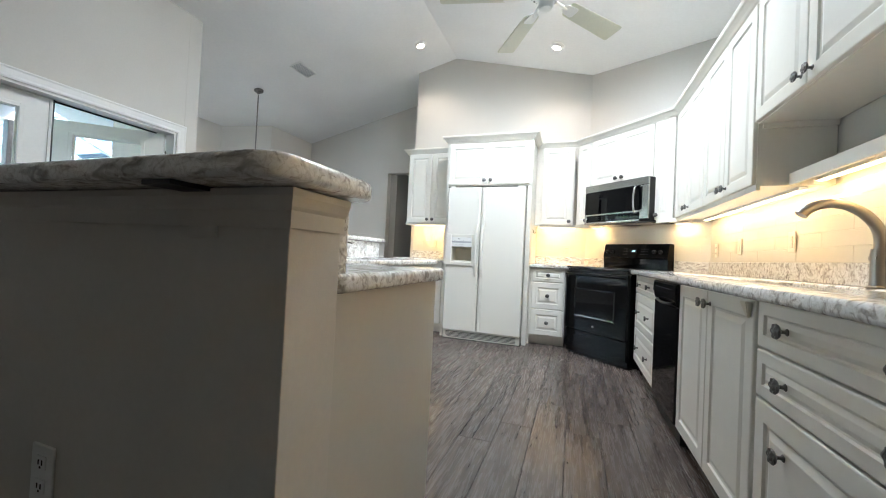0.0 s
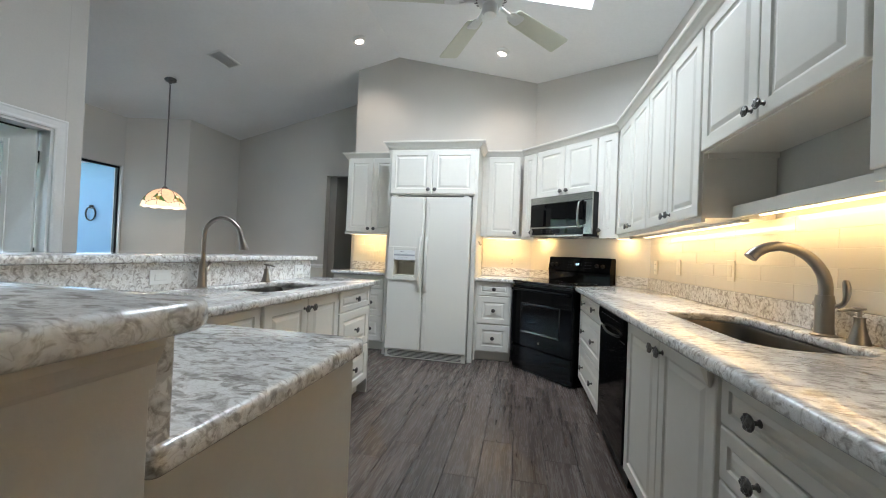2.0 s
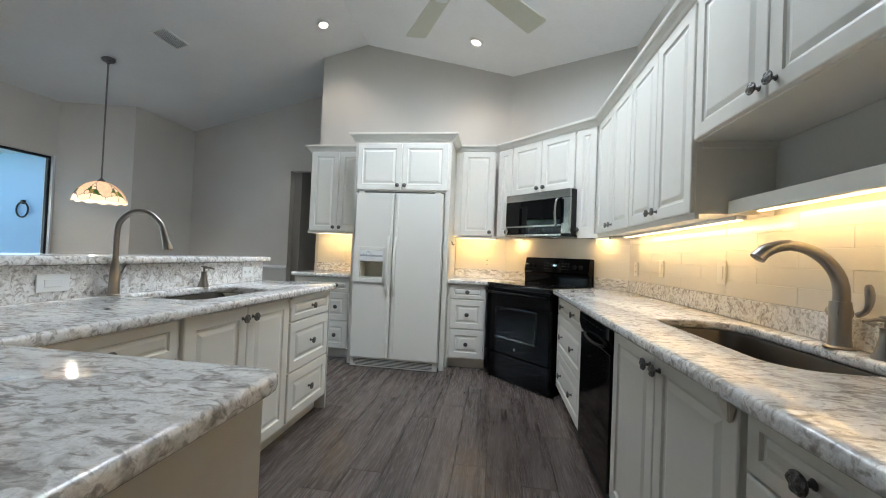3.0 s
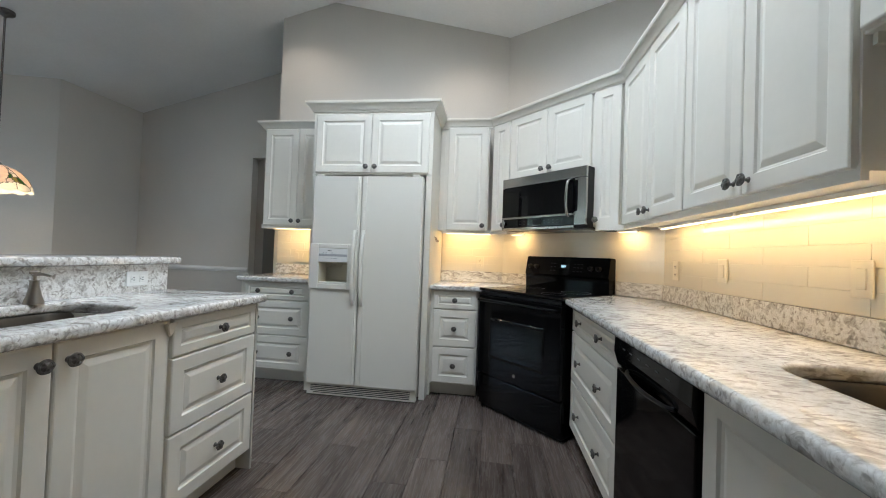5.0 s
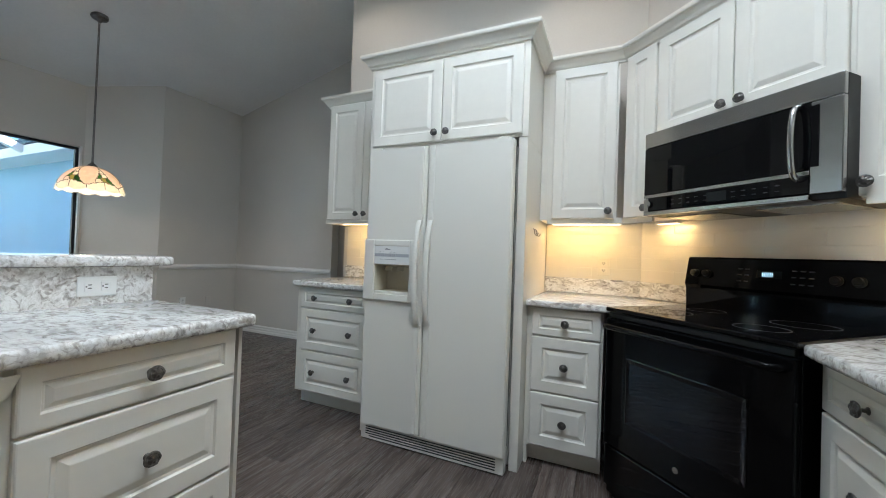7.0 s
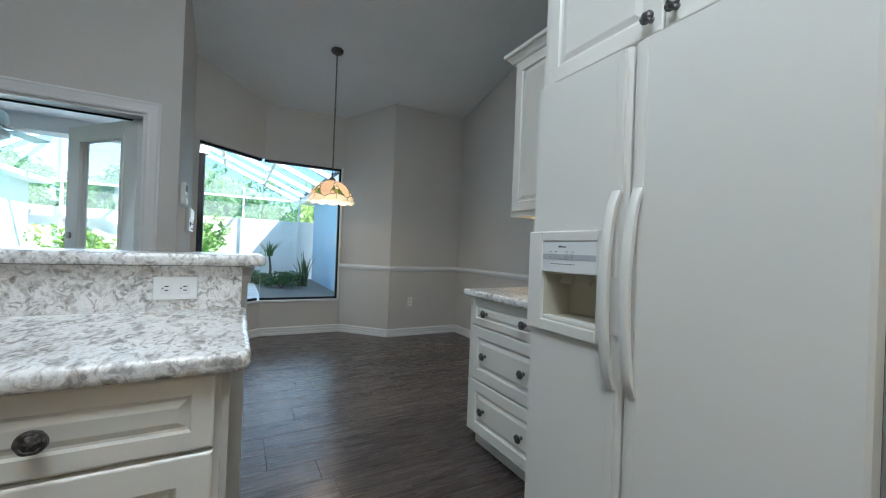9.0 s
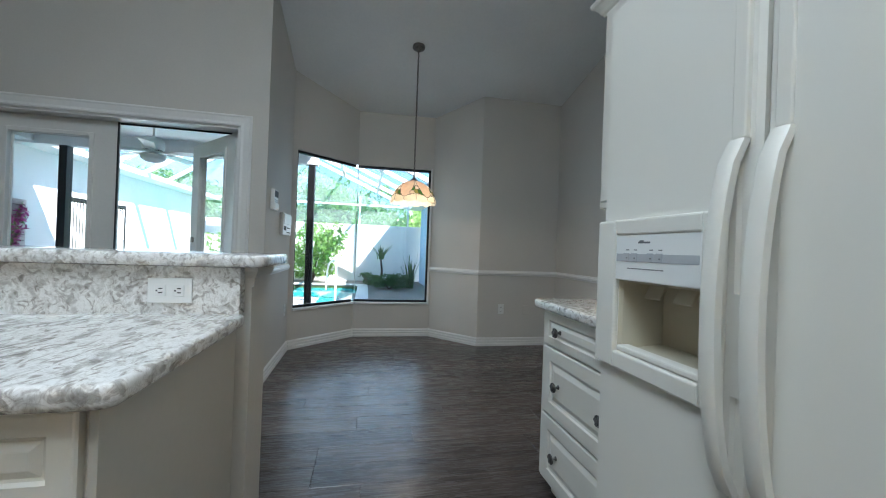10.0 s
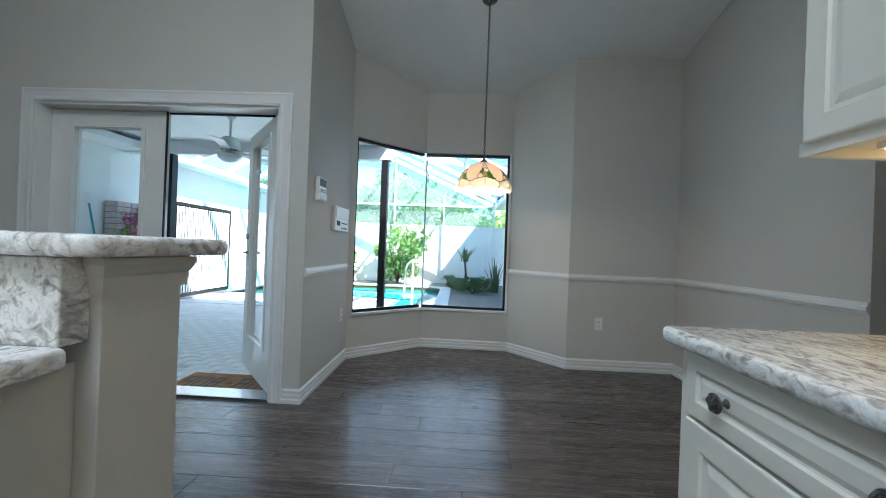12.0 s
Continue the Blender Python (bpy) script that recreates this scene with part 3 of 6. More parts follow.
def meet(p, y=None, x=None):
    """Where the range's side line through p meets a line of the plan."""
    k = (y - p.y) / inw.y if y is not None else (x - p.x) / inw.x
    return (p.x + inw.x * k, p.y + inw.y * k)


worktop("worktop", [(0.462, 6.347), meet(left_back, y=6.347), tuple(left_back + Vector((-0.003, -0.003))), (DIAG - Y_N - 0.002, 6.998), (0.462, 6.998)], "small white-grey veined quartz worktop beside the range")
worktop("worktop", [(1.422, 1.70), (2.098, 1.70), (2.098, DIAG - X_E - 0.003), tuple(right_back + Vector((-0.003, -0.003))), meet(right_back, x=1.422)], "long white-grey veined quartz worktop with an undermount sink", [sink_hole(*SINK_E, 0.12)])
island_top = rounded([(-0.832, 2.605), (0.518, 2.605), (0.518, 3.238), (-0.23, 3.238), (-0.23, 5.200), (-0.832, 5.200)], [0, 0.02, 0.05, 0.03, 0.035, 0.0])
worktop("island_worktop", island_top, "white-grey veined quartz worktop of the L-shaped island", [sink_hole(*SINK_I, 0.10)])
bar_top = rounded([(-1.18, 2.372), (0.568, 2.372), (0.568, 2.652), (-0.80, 2.652), (-0.80, 5.258), (-1.17, 5.258)], [0.25, 0.06, 0.06, 0.03, 0.04, 0.04])
worktop("bar_worktop", bar_top, "raised white-grey veined quartz bar top along the island", z0=1.055, z1=1.092)


def splash(x0, x1, y0, y1, z0, z1, label, m=None):
    ob = tagged(part("splashback", box(x0, x1, y0, y1, z0, z1, 0.003), M_QUARTZ), label, "splashback")
    if m:
        ob.matrix_basis = m
    return ob


SPL = "veined quartz upstand at the back of the worktop"
splash(-1.285, -0.566, 6.978, 6.997, 0.915, 1.015, SPL)
splash(0.462, DIAG - Y_N - 0.008, 6.978, 6.997, 0.915, 1.015, SPL)
splash(2.078, 2.097, 1.70, DIAG - X_E - 0.008, 0.915, 1.015, SPL)
splash(-0.884, -0.832, 2.639, 5.185, 0.909, 1.0525, "veined quartz splashback under the raised bar top")
splash(-0.832, 0.506, 2.603, 2.638, 0.909, 1.0525, "veined quartz splashback under the raised bar top")
cm = pose(DIAG - Y_N, Y_N, 0, 0, 0, -45)
wall_len = (X_E - (DIAG - Y_N)) * 1.41421
d0 = (Vector((DIAG - Y_N, Y_N)) - left_back).length
splash(0.008, d0 - 0.004, -0.022, -0.003, 0.915, 1.015, SPL, cm)
splash(d0 + 0.776, wall_len - 0.008, -0.022, -0.003, 0.915, 1.015, SPL, cm)

# ---- island body ----
tagged(part("wall_island_west", box(-1.068, -0.8845, 2.466, 5.204, -0.01, 1.0525, 0.002), M_WALL), "greige painted half wall carrying the island's bar top", "half wall", kind="structure")
tagged(part("wall_island_south", box(-0.884, 0.512, 2.466, 2.602, -0.01, 1.0525, 0.002), M_WALL), "greige painted half wall carrying the island's bar top", "half wall", kind="structure")
tagged(part("trim_island_post", sweep([(0, 0.008), (0.007, 0.008), (0.008, 0.036), (0.012, 0.042), (0.019, 0.058), (0.019, 0.07), (0, 0.07)], [(-0.8845, 5.1865, 0.982), (-0.8845, 5.205, 0.982), (-1.069, 5.205, 0.982), (-1.069, 2.465, 0.982), (0.513, 2.465, 0.982), (0.513, 2.601, 0.982)]), M_WALL), "painted cap moulding under the bar top", "moulding", kind="structure")
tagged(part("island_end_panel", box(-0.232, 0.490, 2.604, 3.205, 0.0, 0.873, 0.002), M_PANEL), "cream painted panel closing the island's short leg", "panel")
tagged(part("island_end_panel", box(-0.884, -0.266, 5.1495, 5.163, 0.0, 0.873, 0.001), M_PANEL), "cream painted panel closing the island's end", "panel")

for fx0, fx1, fy, fz0, fz1 in ((0.4625, 0.5045, 6.6895, U0, U1), (0.4625, 0.4785, 6.395, 0.0, 0.872)):
    tagged(part("cabinet_filler", box(fx0, fx1, fy, 6.98, fz0, fz1), M_CAB), "white painted filler strip beside the refrigerator panel", "panel")

bracket = thing("support_bracket", pose(0.33, 2.465, 1.0545), "black steel bracket under the island's bar top", "bracket")
part("arm", box(-0.032, 0.032, -0.085, 0.0, -0.008, 0.0, 0.001), M_BLACKSOFT, bracket)
part("back_plate", box(-0.032, 0.032, -0.006, 0.0, -0.085, -0.007, 0.001), M_WALL, bracket, "painted back plate")

# ---- kitchen: appliances ----


def build_refrigerator():
    """A side-by-side refrigerator; its front doors at y=0, the box behind."""
    ob = thing("refrigerator", pose(-0.492, 6.172, 0), "white side-by-side refrigerator with a water dispenser in its door", "refrigerator")
    w, split, top, low = 0.900, 0.400, 1.765, 0.105
    part("body", box(0.006, w - 0.006, 0.125, 0.74, 0.01, 1.755, 0.006), M_FRIDGE, ob)
    seal = bmesh.new()
    box(0.014, w - 0.014, 0.0595, 0.1255, low + 0.01, 0.885, bm=seal)
    box(0.014, w - 0.014, 0.0595, 0.1255, 1.11, top - 0.01, bm=seal)
    box(0.32, w - 0.014, 0.0595, 0.1255, 0.884, 1.111, bm=seal)
    box(0.014, 0.03, 0.0595, 0.1255, 0.884, 1.111, bm=seal)
    part("gasket", seal, M_RUBBER, ob)
    # freezer door with the dispenser's recess
    dx0, dx1, dz0, dz1 = 0.070, 0.312, 0.897, 1.072
    door = bmesh.new()
    outer = [(0.0, 0.06), (0.0, 0.008), (0.008, 0.0), (split - 0.035, 0.0), (split - 0.030, 0.006), (split - 0.012, 0.006), (split - 0.004, 0.014), (split - 0.004, 0.06)]
    for za, zb in ((low, dz0), (dz1, top)):
        a = [door.verts.new((x, y, za)) for x, y in outer]
        b = [door.verts.new((x, y, zb)) for x, y in outer]
        for k in range(len(outer)):
            j = (k + 1) % len(outer)
            door.faces.new((a[k], a[j], b[j], b[k]))
        door.faces.new(a)
        door.faces.new(list(reversed(b)))
    box(0.0, dx0, 0.0, 0.06, dz0, dz1, bm=door)
    box(dx1, split - 0.004, 0.0, 0.06, dz0, dz1, bm=door)
    fd = part("freezer_door", door, M_FRIDGE, ob)
    cavity = bmesh.new()
    rows = []
    for inset, y in ((0.0, 0.0), (0.004, 0.01), (0.016, 0.115)):
        rows.append([cavity.verts.new(p) for p in ((dx0 + inset, y, dz0 + inset), (dx1 - inset, y, dz0 + inset), (dx1 - inset, y, dz1 - inset), (dx0 + inset, y, dz1 - inset))])
    for a, b in zip(rows, rows[1:]):
        for k in range(4):
            cavity.faces.new((a[k], b[k], b[(k + 1) % 4], a[(k + 1) % 4]))
    cavity.faces.new(rows[-1])
    part("dispenser_recess", cavity, M_FRIDGE_IN, fd, "beige plastic dispenser recess")
    frame_bm = bmesh.new()
    box(-0.002, 0.069, -0.014, 0.002, 0.856, 1.218, 0.005, 2, frame_bm)
    box(0.311, 0.354, -0.014, 0.002, 0.856, 1.218, 0.005, 2, frame_bm)
    box(0.068, 0.312, -0.014, 0.002, 0.856, 0.898, 0.005, 2, frame_bm)
    box(0.068, 0.312, -0.014, 0.002, 1.180, 1.218, 0.005, 2, frame_bm)
    part("dispenser_frame", frame_bm, M_FRIDGE, fd)
    panel = part("control_panel", box(0.069, 0.311, -0.0115, 0.001, 1.073, 1.181, 0.002), M_PLATE, fd, "glossy white dispenser control panel")
    bars = bmesh.new()
    box(0.073, 0.307, -0.0122, -0.011, 1.118, 1.136, bm=bars)
    for k in range(2):
        for j in range(2):
            box(0.098 + k * 0.075 + j * 0.026, 0.118 + k * 0.075 + j * 0.026, -0.0135, -0.011, 1.118, 1.138, 0.001, 1, bars)
    part("print", bars, M_GREYBAR, fd, "grey printed band with four small keys")
    def mark(*size):
        part("mark", box(*size), M_MARK, panel, "fine dark printed mark")

    mark(0.146, 0.182, -0.0124, -0.011, 1.160, 1.164)
    mark(0.150, 0.162, -0.0124, -0.011, 1.164, 1.167)
    for k in range(9):
        mark(0.112 + k * 0.0125, 0.121 + k * 0.0125, -0.0124, -0.011, 1.101, 1.1032)
    for x in (0.106, 0.132, 0.181, 0.207):
        mark(x, x + 0.010, -0.0124, -0.011, 1.144, 1.1462)
        mark(x + 0.002, x + 0.007, -0.0138, -0.0134, 1.125, 1.1275)
    for k in range(2):
        paddle = bmesh.new()
        box(-0.024, 0.024, -0.004, 0.004, -0.05, 0.0, 0.003, 2, paddle)
        p = part("paddle", paddle, M_FRIDGE_IN, fd)
        p.matrix_basis = pose(0.140 + k * 0.085, 0.060, 1.075, -30, 0, 0)
    part("drip_tray", box(dx0 + 0.004, dx1 - 0.004, -0.006, 0.03, dz0 + 0.002, dz0 + 0.016, 0.004), M_FRIDGE, fd)
    # fresh-food door
    rdoor = bmesh.new()
    outer2 = [(split + 0.004, 0.06), (split + 0.004, 0.014), (split + 0.012, 0.006), (split + 0.030, 0.006), (split + 0.035, 0.0), (w - 0.010, 0.0), (w - 0.002, 0.008), (w - 0.002, 0.06)]
    a = [rdoor.verts.new((x, y, low)) for x, y in outer2]
    b = [rdoor.verts.new((x, y, top)) for x, y in outer2]
    for k in range(len(outer2)):
        j = (k + 1) % len(outer2)
        rdoor.faces.new((a[k], a[j], b[j], b[k]))
    rdoor.faces.new(a)
    rdoor.faces.new(list(reversed(b)))
    rd = part("refrigerator_door", rdoor, M_FRIDGE, ob)
    for door_ob, x in ((fd, split - 0.033), (rd, split + 0.037)):
        z0, z1 = 0.735, 1.335
        bow = []
        for k in range(15):
            s = k / 14
            bow.append((s, -0.012 - 0.048 * math.sin(math.pi * s) ** 0.55))
        hb = bmesh.new()
        prev = None
        for s, y in bow:
            z = z0 + (z1 - z0) * s
            hw = 0.0145
            ring = [hb.verts.new(p) for p in ((x - hw, y + 0.018, z), (x - hw, y + 0.004, z), (x - hw * 0.6, y, z), (x + hw * 0.6, y, z), (x + hw, y + 0.004, z), (x + hw, y + 0.018, z))]
            if prev:
                for q in range(6):
                    hb.faces.new((prev[q], prev[(q + 1) % 6], ring[(q + 1) % 6], ring[q]))
            else:
                hb.faces.new(ring)
            prev = ring
        hb.faces.new(prev)
        part("handle", hb, M_FRIDGE, door_ob, "long bowed white handle", smooth=True)
        for za, zb in ((low + 0.005, z0 - 0.002), (z1 + 0.002, top - 0.005)):
            part("handle_trim", box(x - 0.0125, x + 0.0125, -0.005, 0.013, za, zb, 0.003), M_FRIDGE, door_ob)
    grille = part("grille", box(0.0, w - 0.004, 0.020, 0.07, 0.006, 0.098, 0.004), M_FRIDGE, ob, "white ventilation grille")
    for k in range(5):
        z = 0.022 + k * 0.014
        part("slot", box(0.035 if k else 0.06, w - 0.05, 0.0185, 0.03, z, z + 0.006), M_DARK, grille)
    for x in (0.05, w - 0.06):
        part("hinge_cap", box(x - 0.03, x + 0.03, 0.01, 0.08, top, top + 0.014, 0.004), M_FRIDGE, ob)
    return ob


build_refrigerator()

# the range stands in the corner; its own frame: x along the wall, front to -y
range_front = r0 + inw * 0.655
RANGE_M = Matrix.Translation((range_front.x, range_front.y, 0)) @ pose(0, 0, 0, 0, 0, -45)


def build_range():
    ob = thing("range", RANGE_M, "black freestanding electric range with a glass cooktop", "range")
    w = 0.378
    part("body", box(-w, w, 0.035, 0.63, 0.02, 0.895, 0.003), M_BLACK, ob)
    top = part("cooktop", box(-w - 0.002, w + 0.002, 0.0, 0.61, 0.896, 0.918, 0.006), M_BLACKGLASS, ob, "glossy black glass cooktop")
    for x, y, r in ((-0.19, 0.17, 0.105), (0.19, 0.17, 0.085), (-0.19, 0.44, 0.08), (0.19, 0.44, 0.105)):
        ring = lathe([(r, 0.9178), (r, 0.9186), (r - 0.004, 0.9186), (r - 0.004, 0.9178)], 40, at=(x, y, 0))
        bmesh.ops.delete(ring, geom=[f for f in ring.faces if len(f.verts) > 4], context="FACES")
        part("burner_mark", ring, M_KEYPRINT, top, "grey printed burner ring")
    door = part("oven_door", box(-w + 0.003, w - 0.003, 0.002, 0.04, 0.265, 0.865, 0.006), M_BLACK, ob, "glossy black oven door")
    part("window", rings_mesh(0.50, 0.30, [(0, 0.0), (0.004, -0.001), (0.02, 0.0015)], 0.003), M_BLACKGLASS, door).matrix_basis = pose(-0.25, 0.0, 0.40)
    badge = lathe([(0.012, 0.0), (0.012, -0.002), (0.009, -0.003)], 16, axis="y", at=(0, 0.002, 0.325))
    part("badge", badge, M_NICKEL, door, "small round metal badge")
    handle = bmesh.new()
    tube(smooth_path([(-0.345, 0.004, 0.828), (-0.335, -0.04, 0.832), (-0.28, -0.052, 0.834), (0, -0.056, 0.835), (0.28, -0.052, 0.834), (0.335, -0.04, 0.832), (0.345, 0.004, 0.828)], 5), 0.013, 10, handle)
    part("handle", handle, M_BLACK, door, "black bar handle", smooth=True)
    part("vent_strip", box(-w + 0.01, w - 0.01, 0.012, 0.04, 0.868, 0.893, 0.003), M_BLACKSOFT, ob)
    drawer = part("storage_drawer", box(-w + 0.003, w - 0.003, 0.010, 0.045, 0.065, 0.255, 0.006), M_BLACK, ob)
    part("plinth", box(-w + 0.02, w - 0.02, 0.05, 0.6, 0.0, 0.03), M_BLACKSOFT, ob)
    bg = bmesh.new()
    prof = [(0.56, 0.917), (0.555, 1.02), (0.545, 1.035), (0.572, 1.172), (0.582, 1.18), (0.635, 1.178), (0.642, 1.165), (0.642, 0.917)]
    left = [bg.verts.new((-w, y, z)) for y, z in prof]
    right = [bg.verts.new((w, y, z)) for y, z in prof]
    for k in range(len(prof)):
        j = (k + 1) % len(prof)
        bg.faces.new((left[k], left[j], right[j], right[k]))
    bg.faces.new(left)
    bg.faces.new(list(reversed(right)))
    back = part("backguard", bg, M_BLACK, ob, "glossy black control panel")
    tilt = pose(0, 0.555, 1.10, -11, 0, 0)
    for x in (-0.325, -0.265, 0.235, 0.30):
        k = part("knob", lathe([(0.021, 0.0), (0.021, -0.006), (0.016, -0.010), (0.015, -0.024), (0.011, -0.027)], 16, axis="y"), M_BLACKSOFT, back, "black control knob", smooth=True)
        k.matrix_basis = tilt @ pose(x, 0.0, -0.005)
    legends = bmesh.new()
    for x in (-0.115, -0.085, 0.095, 0.125, 0.155):
        for z in (-0.03, 0.0, 0.028):
            box(x - 0.009, x + 0.009, -0.0025, 0.0, z - 0.0025, z + 0.0025, bm=legends)
    lg = part("legend", legends, M_KEYPRINT, back, "small grey key legends")
    lg.matrix_basis = tilt @ pose(0, 0.004, 0)
    display = part("display", box(-0.045, 0.055, -0.003, 0.002, -0.014, 0.026, 0.002), M_BLACKGLASS, back)
    display.matrix_basis = tilt @ pose(0, 0.004, 0)
    digits = bmesh.new()
    for k, x in enumerate((-0.016, -0.002, 0.014)):
        for sx in (-0.004, 0.004):
            box(x + sx - 0.0008, x + sx + 0.0008, -0.0045, -0.003, -0.004, 0.016, bm=digits)
        box(x - 0.004, x + 0.004, -0.0045, -0.003, 0.005, 0.0065, bm=digits)
    d = part("clock_digits", digits, make_glow("clock_glow", (0.55, 0.85, 1.0), 0.45), back, "pale blue lit clock digits")
    d.matrix_basis = tilt @ pose(0, 0.004, 0)
    return ob


build_range()

mw_front = r0 + inw * 0.425
MW_M = Matrix.Translation((mw_front.x, mw_front.y, 0)) @ pose(0, 0, 0, 0, 0, -45)


def build_microwave():
    ob = thing("microwave", MW_M, "stainless steel over-the-range microwave with a black glass door", "microwave")
    w, z0, z1 = 0.379, 1.378, 1.797
    part("body", box(-w, w, 0.022, 0.415, z0, z1, 0.003), M_BLACKSOFT, ob)
    part("top_band", box(-w, w, -0.002, 0.022, z1 - 0.075, z1, 0.004), M_STEEL, ob, "brushed steel top band")
    door = part("door", box(-w, w - 0.088, 0.0, 0.022, z0 + 0.105, z1 - 0.077, 0.003), M_BLACKGLASS, ob, "black glass door")
    part("door_band", box(-w, w - 0.088, -0.002, 0.021, z0 + 0.088, z0 + 0.104, 0.002), M_STEEL, ob)
    part("handle_panel", box(w - 0.086, w, -0.002, 0.022, z0 + 0.02, z1 - 0.077, 0.003), M_STEEL, ob, "brushed steel handle panel")
    part("glass_strip", box(w - 0.118, w - 0.062, -0.004, 0.0, z0 + 0.115, z1 - 0.09, 0.001), M_BLACKGLASS, ob)
    ctrl = part("control_panel", box(-w + 0.03, w - 0.088, -0.001, 0.021, z0 + 0.024, z0 + 0.086, 0.002), M_BLACKGLASS, ob, "black touch control panel")
    part("corner", box(-w, -w + 0.028, -0.002, 0.021, z0 + 0.02, z0 + 0.086, 0.003), M_STEEL, ob)
    lowband = part("bottom_band", box(-w, w - 0.088, -0.002, 0.022, z0, z0 + 0.02, 0.003), M_STEEL, ob)
    keys = bmesh.new()
    for k in range(12):
        x = -0.22 + k * 0.038
        for z in (0.045, 0.066):
            box(x - 0.007, x + 0.007, -0.002, 0.0, z0 + z - 0.0015, z0 + z + 0.0015, bm=keys)
    tagged(part("legend", keys, M_KEYPRINT, ctrl), kind="stuff")
    box_d = box(-0.06, 0.02, -0.0022, 0.0, z0 + 0.036, z0 + 0.076)
    part("display", box_d, M_BLACKSOFT, ctrl)
    hb = bmesh.new()
    tube(smooth_path([(0.262, -0.002, z0 + 0.075), (0.262, -0.036, z0 + 0.09), (0.262, -0.05, z0 + 0.14), (0.262, -0.055, z0 + 0.205), (0.262, -0.05, z0 + 0.27), (0.262, -0.036, z0 + 0.32), (0.262, -0.002, z0 + 0.335)], 4), 0.0105, 10, hb)
    part("handle", hb, M_STEEL, ob, "bowed brushed steel handle", smooth=True)
    dial = part("dial", lathe([(0.017, 0.0), (0.017, -0.010), (0.013, -0.013)], 18, axis="y", at=(-w + 0.03, -0.002, z0 + 0.056)), M_STEEL, ob, smooth=True)
    for k in (-0.2, 0.2):
        part("filter", box(k - 0.13, k + 0.13, 0.10, 0.36, z0 - 0.006, z0 + 0.002, 0.002), M_STEEL, ob, "grey metal grease filter")
    return ob


build_microwave()


def build_dishwasher():
    ob = thing("dishwasher", at_east(4.905), "black built-in dishwasher with a pocket handle", "dishwasher")
    w = 0.594
    part("body", box(0.004, w - 0.004, 0.03, 0.60, 0.01, 0.64), M_BLACKSOFT, ob)
    part("door", box(0.002, w - 0.002, -0.006, 0.03, 0.115, 0.735, 0.005), M_BLACK, ob, "glossy black door")
    prof = [(0.03, 0.74), (0.004, 0.74), (-0.004, 0.752), (-0.018, 0.80), (-0.016, 0.855), (-0.006, 0.866), (0.03, 0.866)]
    cp = bmesh.new()
    a = [cp.verts.new((0.002, y, z)) for y, z in prof]
    b = [cp.verts.new((w - 0.002, y, z)) for y, z in prof]
    for k in range(len(prof)):
        j = (k + 1) % len(prof)
        cp.faces.new((a[k], a[j], b[j], b[k]))
    cp.faces.new(a)
    cp.faces.new(list(reversed(b)))
    panel = part("control_panel", cp, M_BLACK, ob, "glossy black control panel")
    hb = bmesh.new()
    tube(smooth_path([(0.12, -0.004, 0.752), (0.16, -0.02, 0.748), (0.30, -0.028, 0.742), (0.44, -0.02, 0.748), (0.48, -0.004, 0.752)], 5), 0.007, 8, hb)
    part("handle_lip", hb, M_BLACKSOFT, panel, smooth=True)
    keys = bmesh.new()
    for k in range(6):
        box(0.10 + k * 0.07, 0.125 + k * 0.07, -0.0185, -0.016, 0.827, 0.831, bm=keys)
    tagged(part("legend", keys, M_KEYPRINT, panel), kind="stuff")
    part("kick_plate", box(0.004, w - 0.004, 0.06, 0.08, 0.0, 0.11), M_BLACKSOFT, ob)
    return ob


build_dishwasher()

# ---- sinks and taps ----


def build_sink(name, hole, depth, r, label):
    """An undermount bowl below a hole of the worktop."""
    x0, x1, y0, y1 = hole
    ob = thing(name, pose((x0 + x1) / 2, (y0 + y1) / 2, 0.873), label, "sink")
    hx, hy = (x1 - x0) / 2 + 0.004, (y1 - y0) / 2 + 0.004
    bm = bmesh.new()

    def loop(inset, z, rr):
        pts = rounded([(-hx + inset, -hy + inset), (hx - inset, -hy + inset), (hx - inset, hy - inset), (-hx + inset, hy - inset)], rr, 6)
        return [bm.verts.new((x, y, z)) for x, y in pts]

    rows = [loop(-0.025, -0.002, r), loop(-0.025, 0.0, r), loop(0.0, 0.0, r), loop(0.004, -0.01, r), loop(0.012, -depth + 0.03, r * 0.9), loop(0.022, -depth + 0.01, r * 0.85), loop(0.045, -depth, r * 0.7)]
    for a, b in zip(rows, rows[1:]):
        n = len(a)
        for k in range(n):
            bm.faces.new((a[k], a[(k + 1) % n], b[(k + 1) % n], b[k]))
    bm.faces.new(rows[-1])
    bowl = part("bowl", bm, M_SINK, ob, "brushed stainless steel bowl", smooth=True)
    part("drain", lathe([(0.045, -depth + 0.001), (0.045, -depth + 0.003), (0.03, -depth + 0.004), (0.026, -depth + 0.0015)], 20), M_NICKEL, ob, smooth=True)
    return ob


build_sink("kitchen_sink", SINK_E, 0.20, 0.12, "stainless steel undermount sink in the long worktop")
build_sink("bar_sink", SINK_I, 0.17, 0.10, "stainless steel undermount sink in the island worktop")


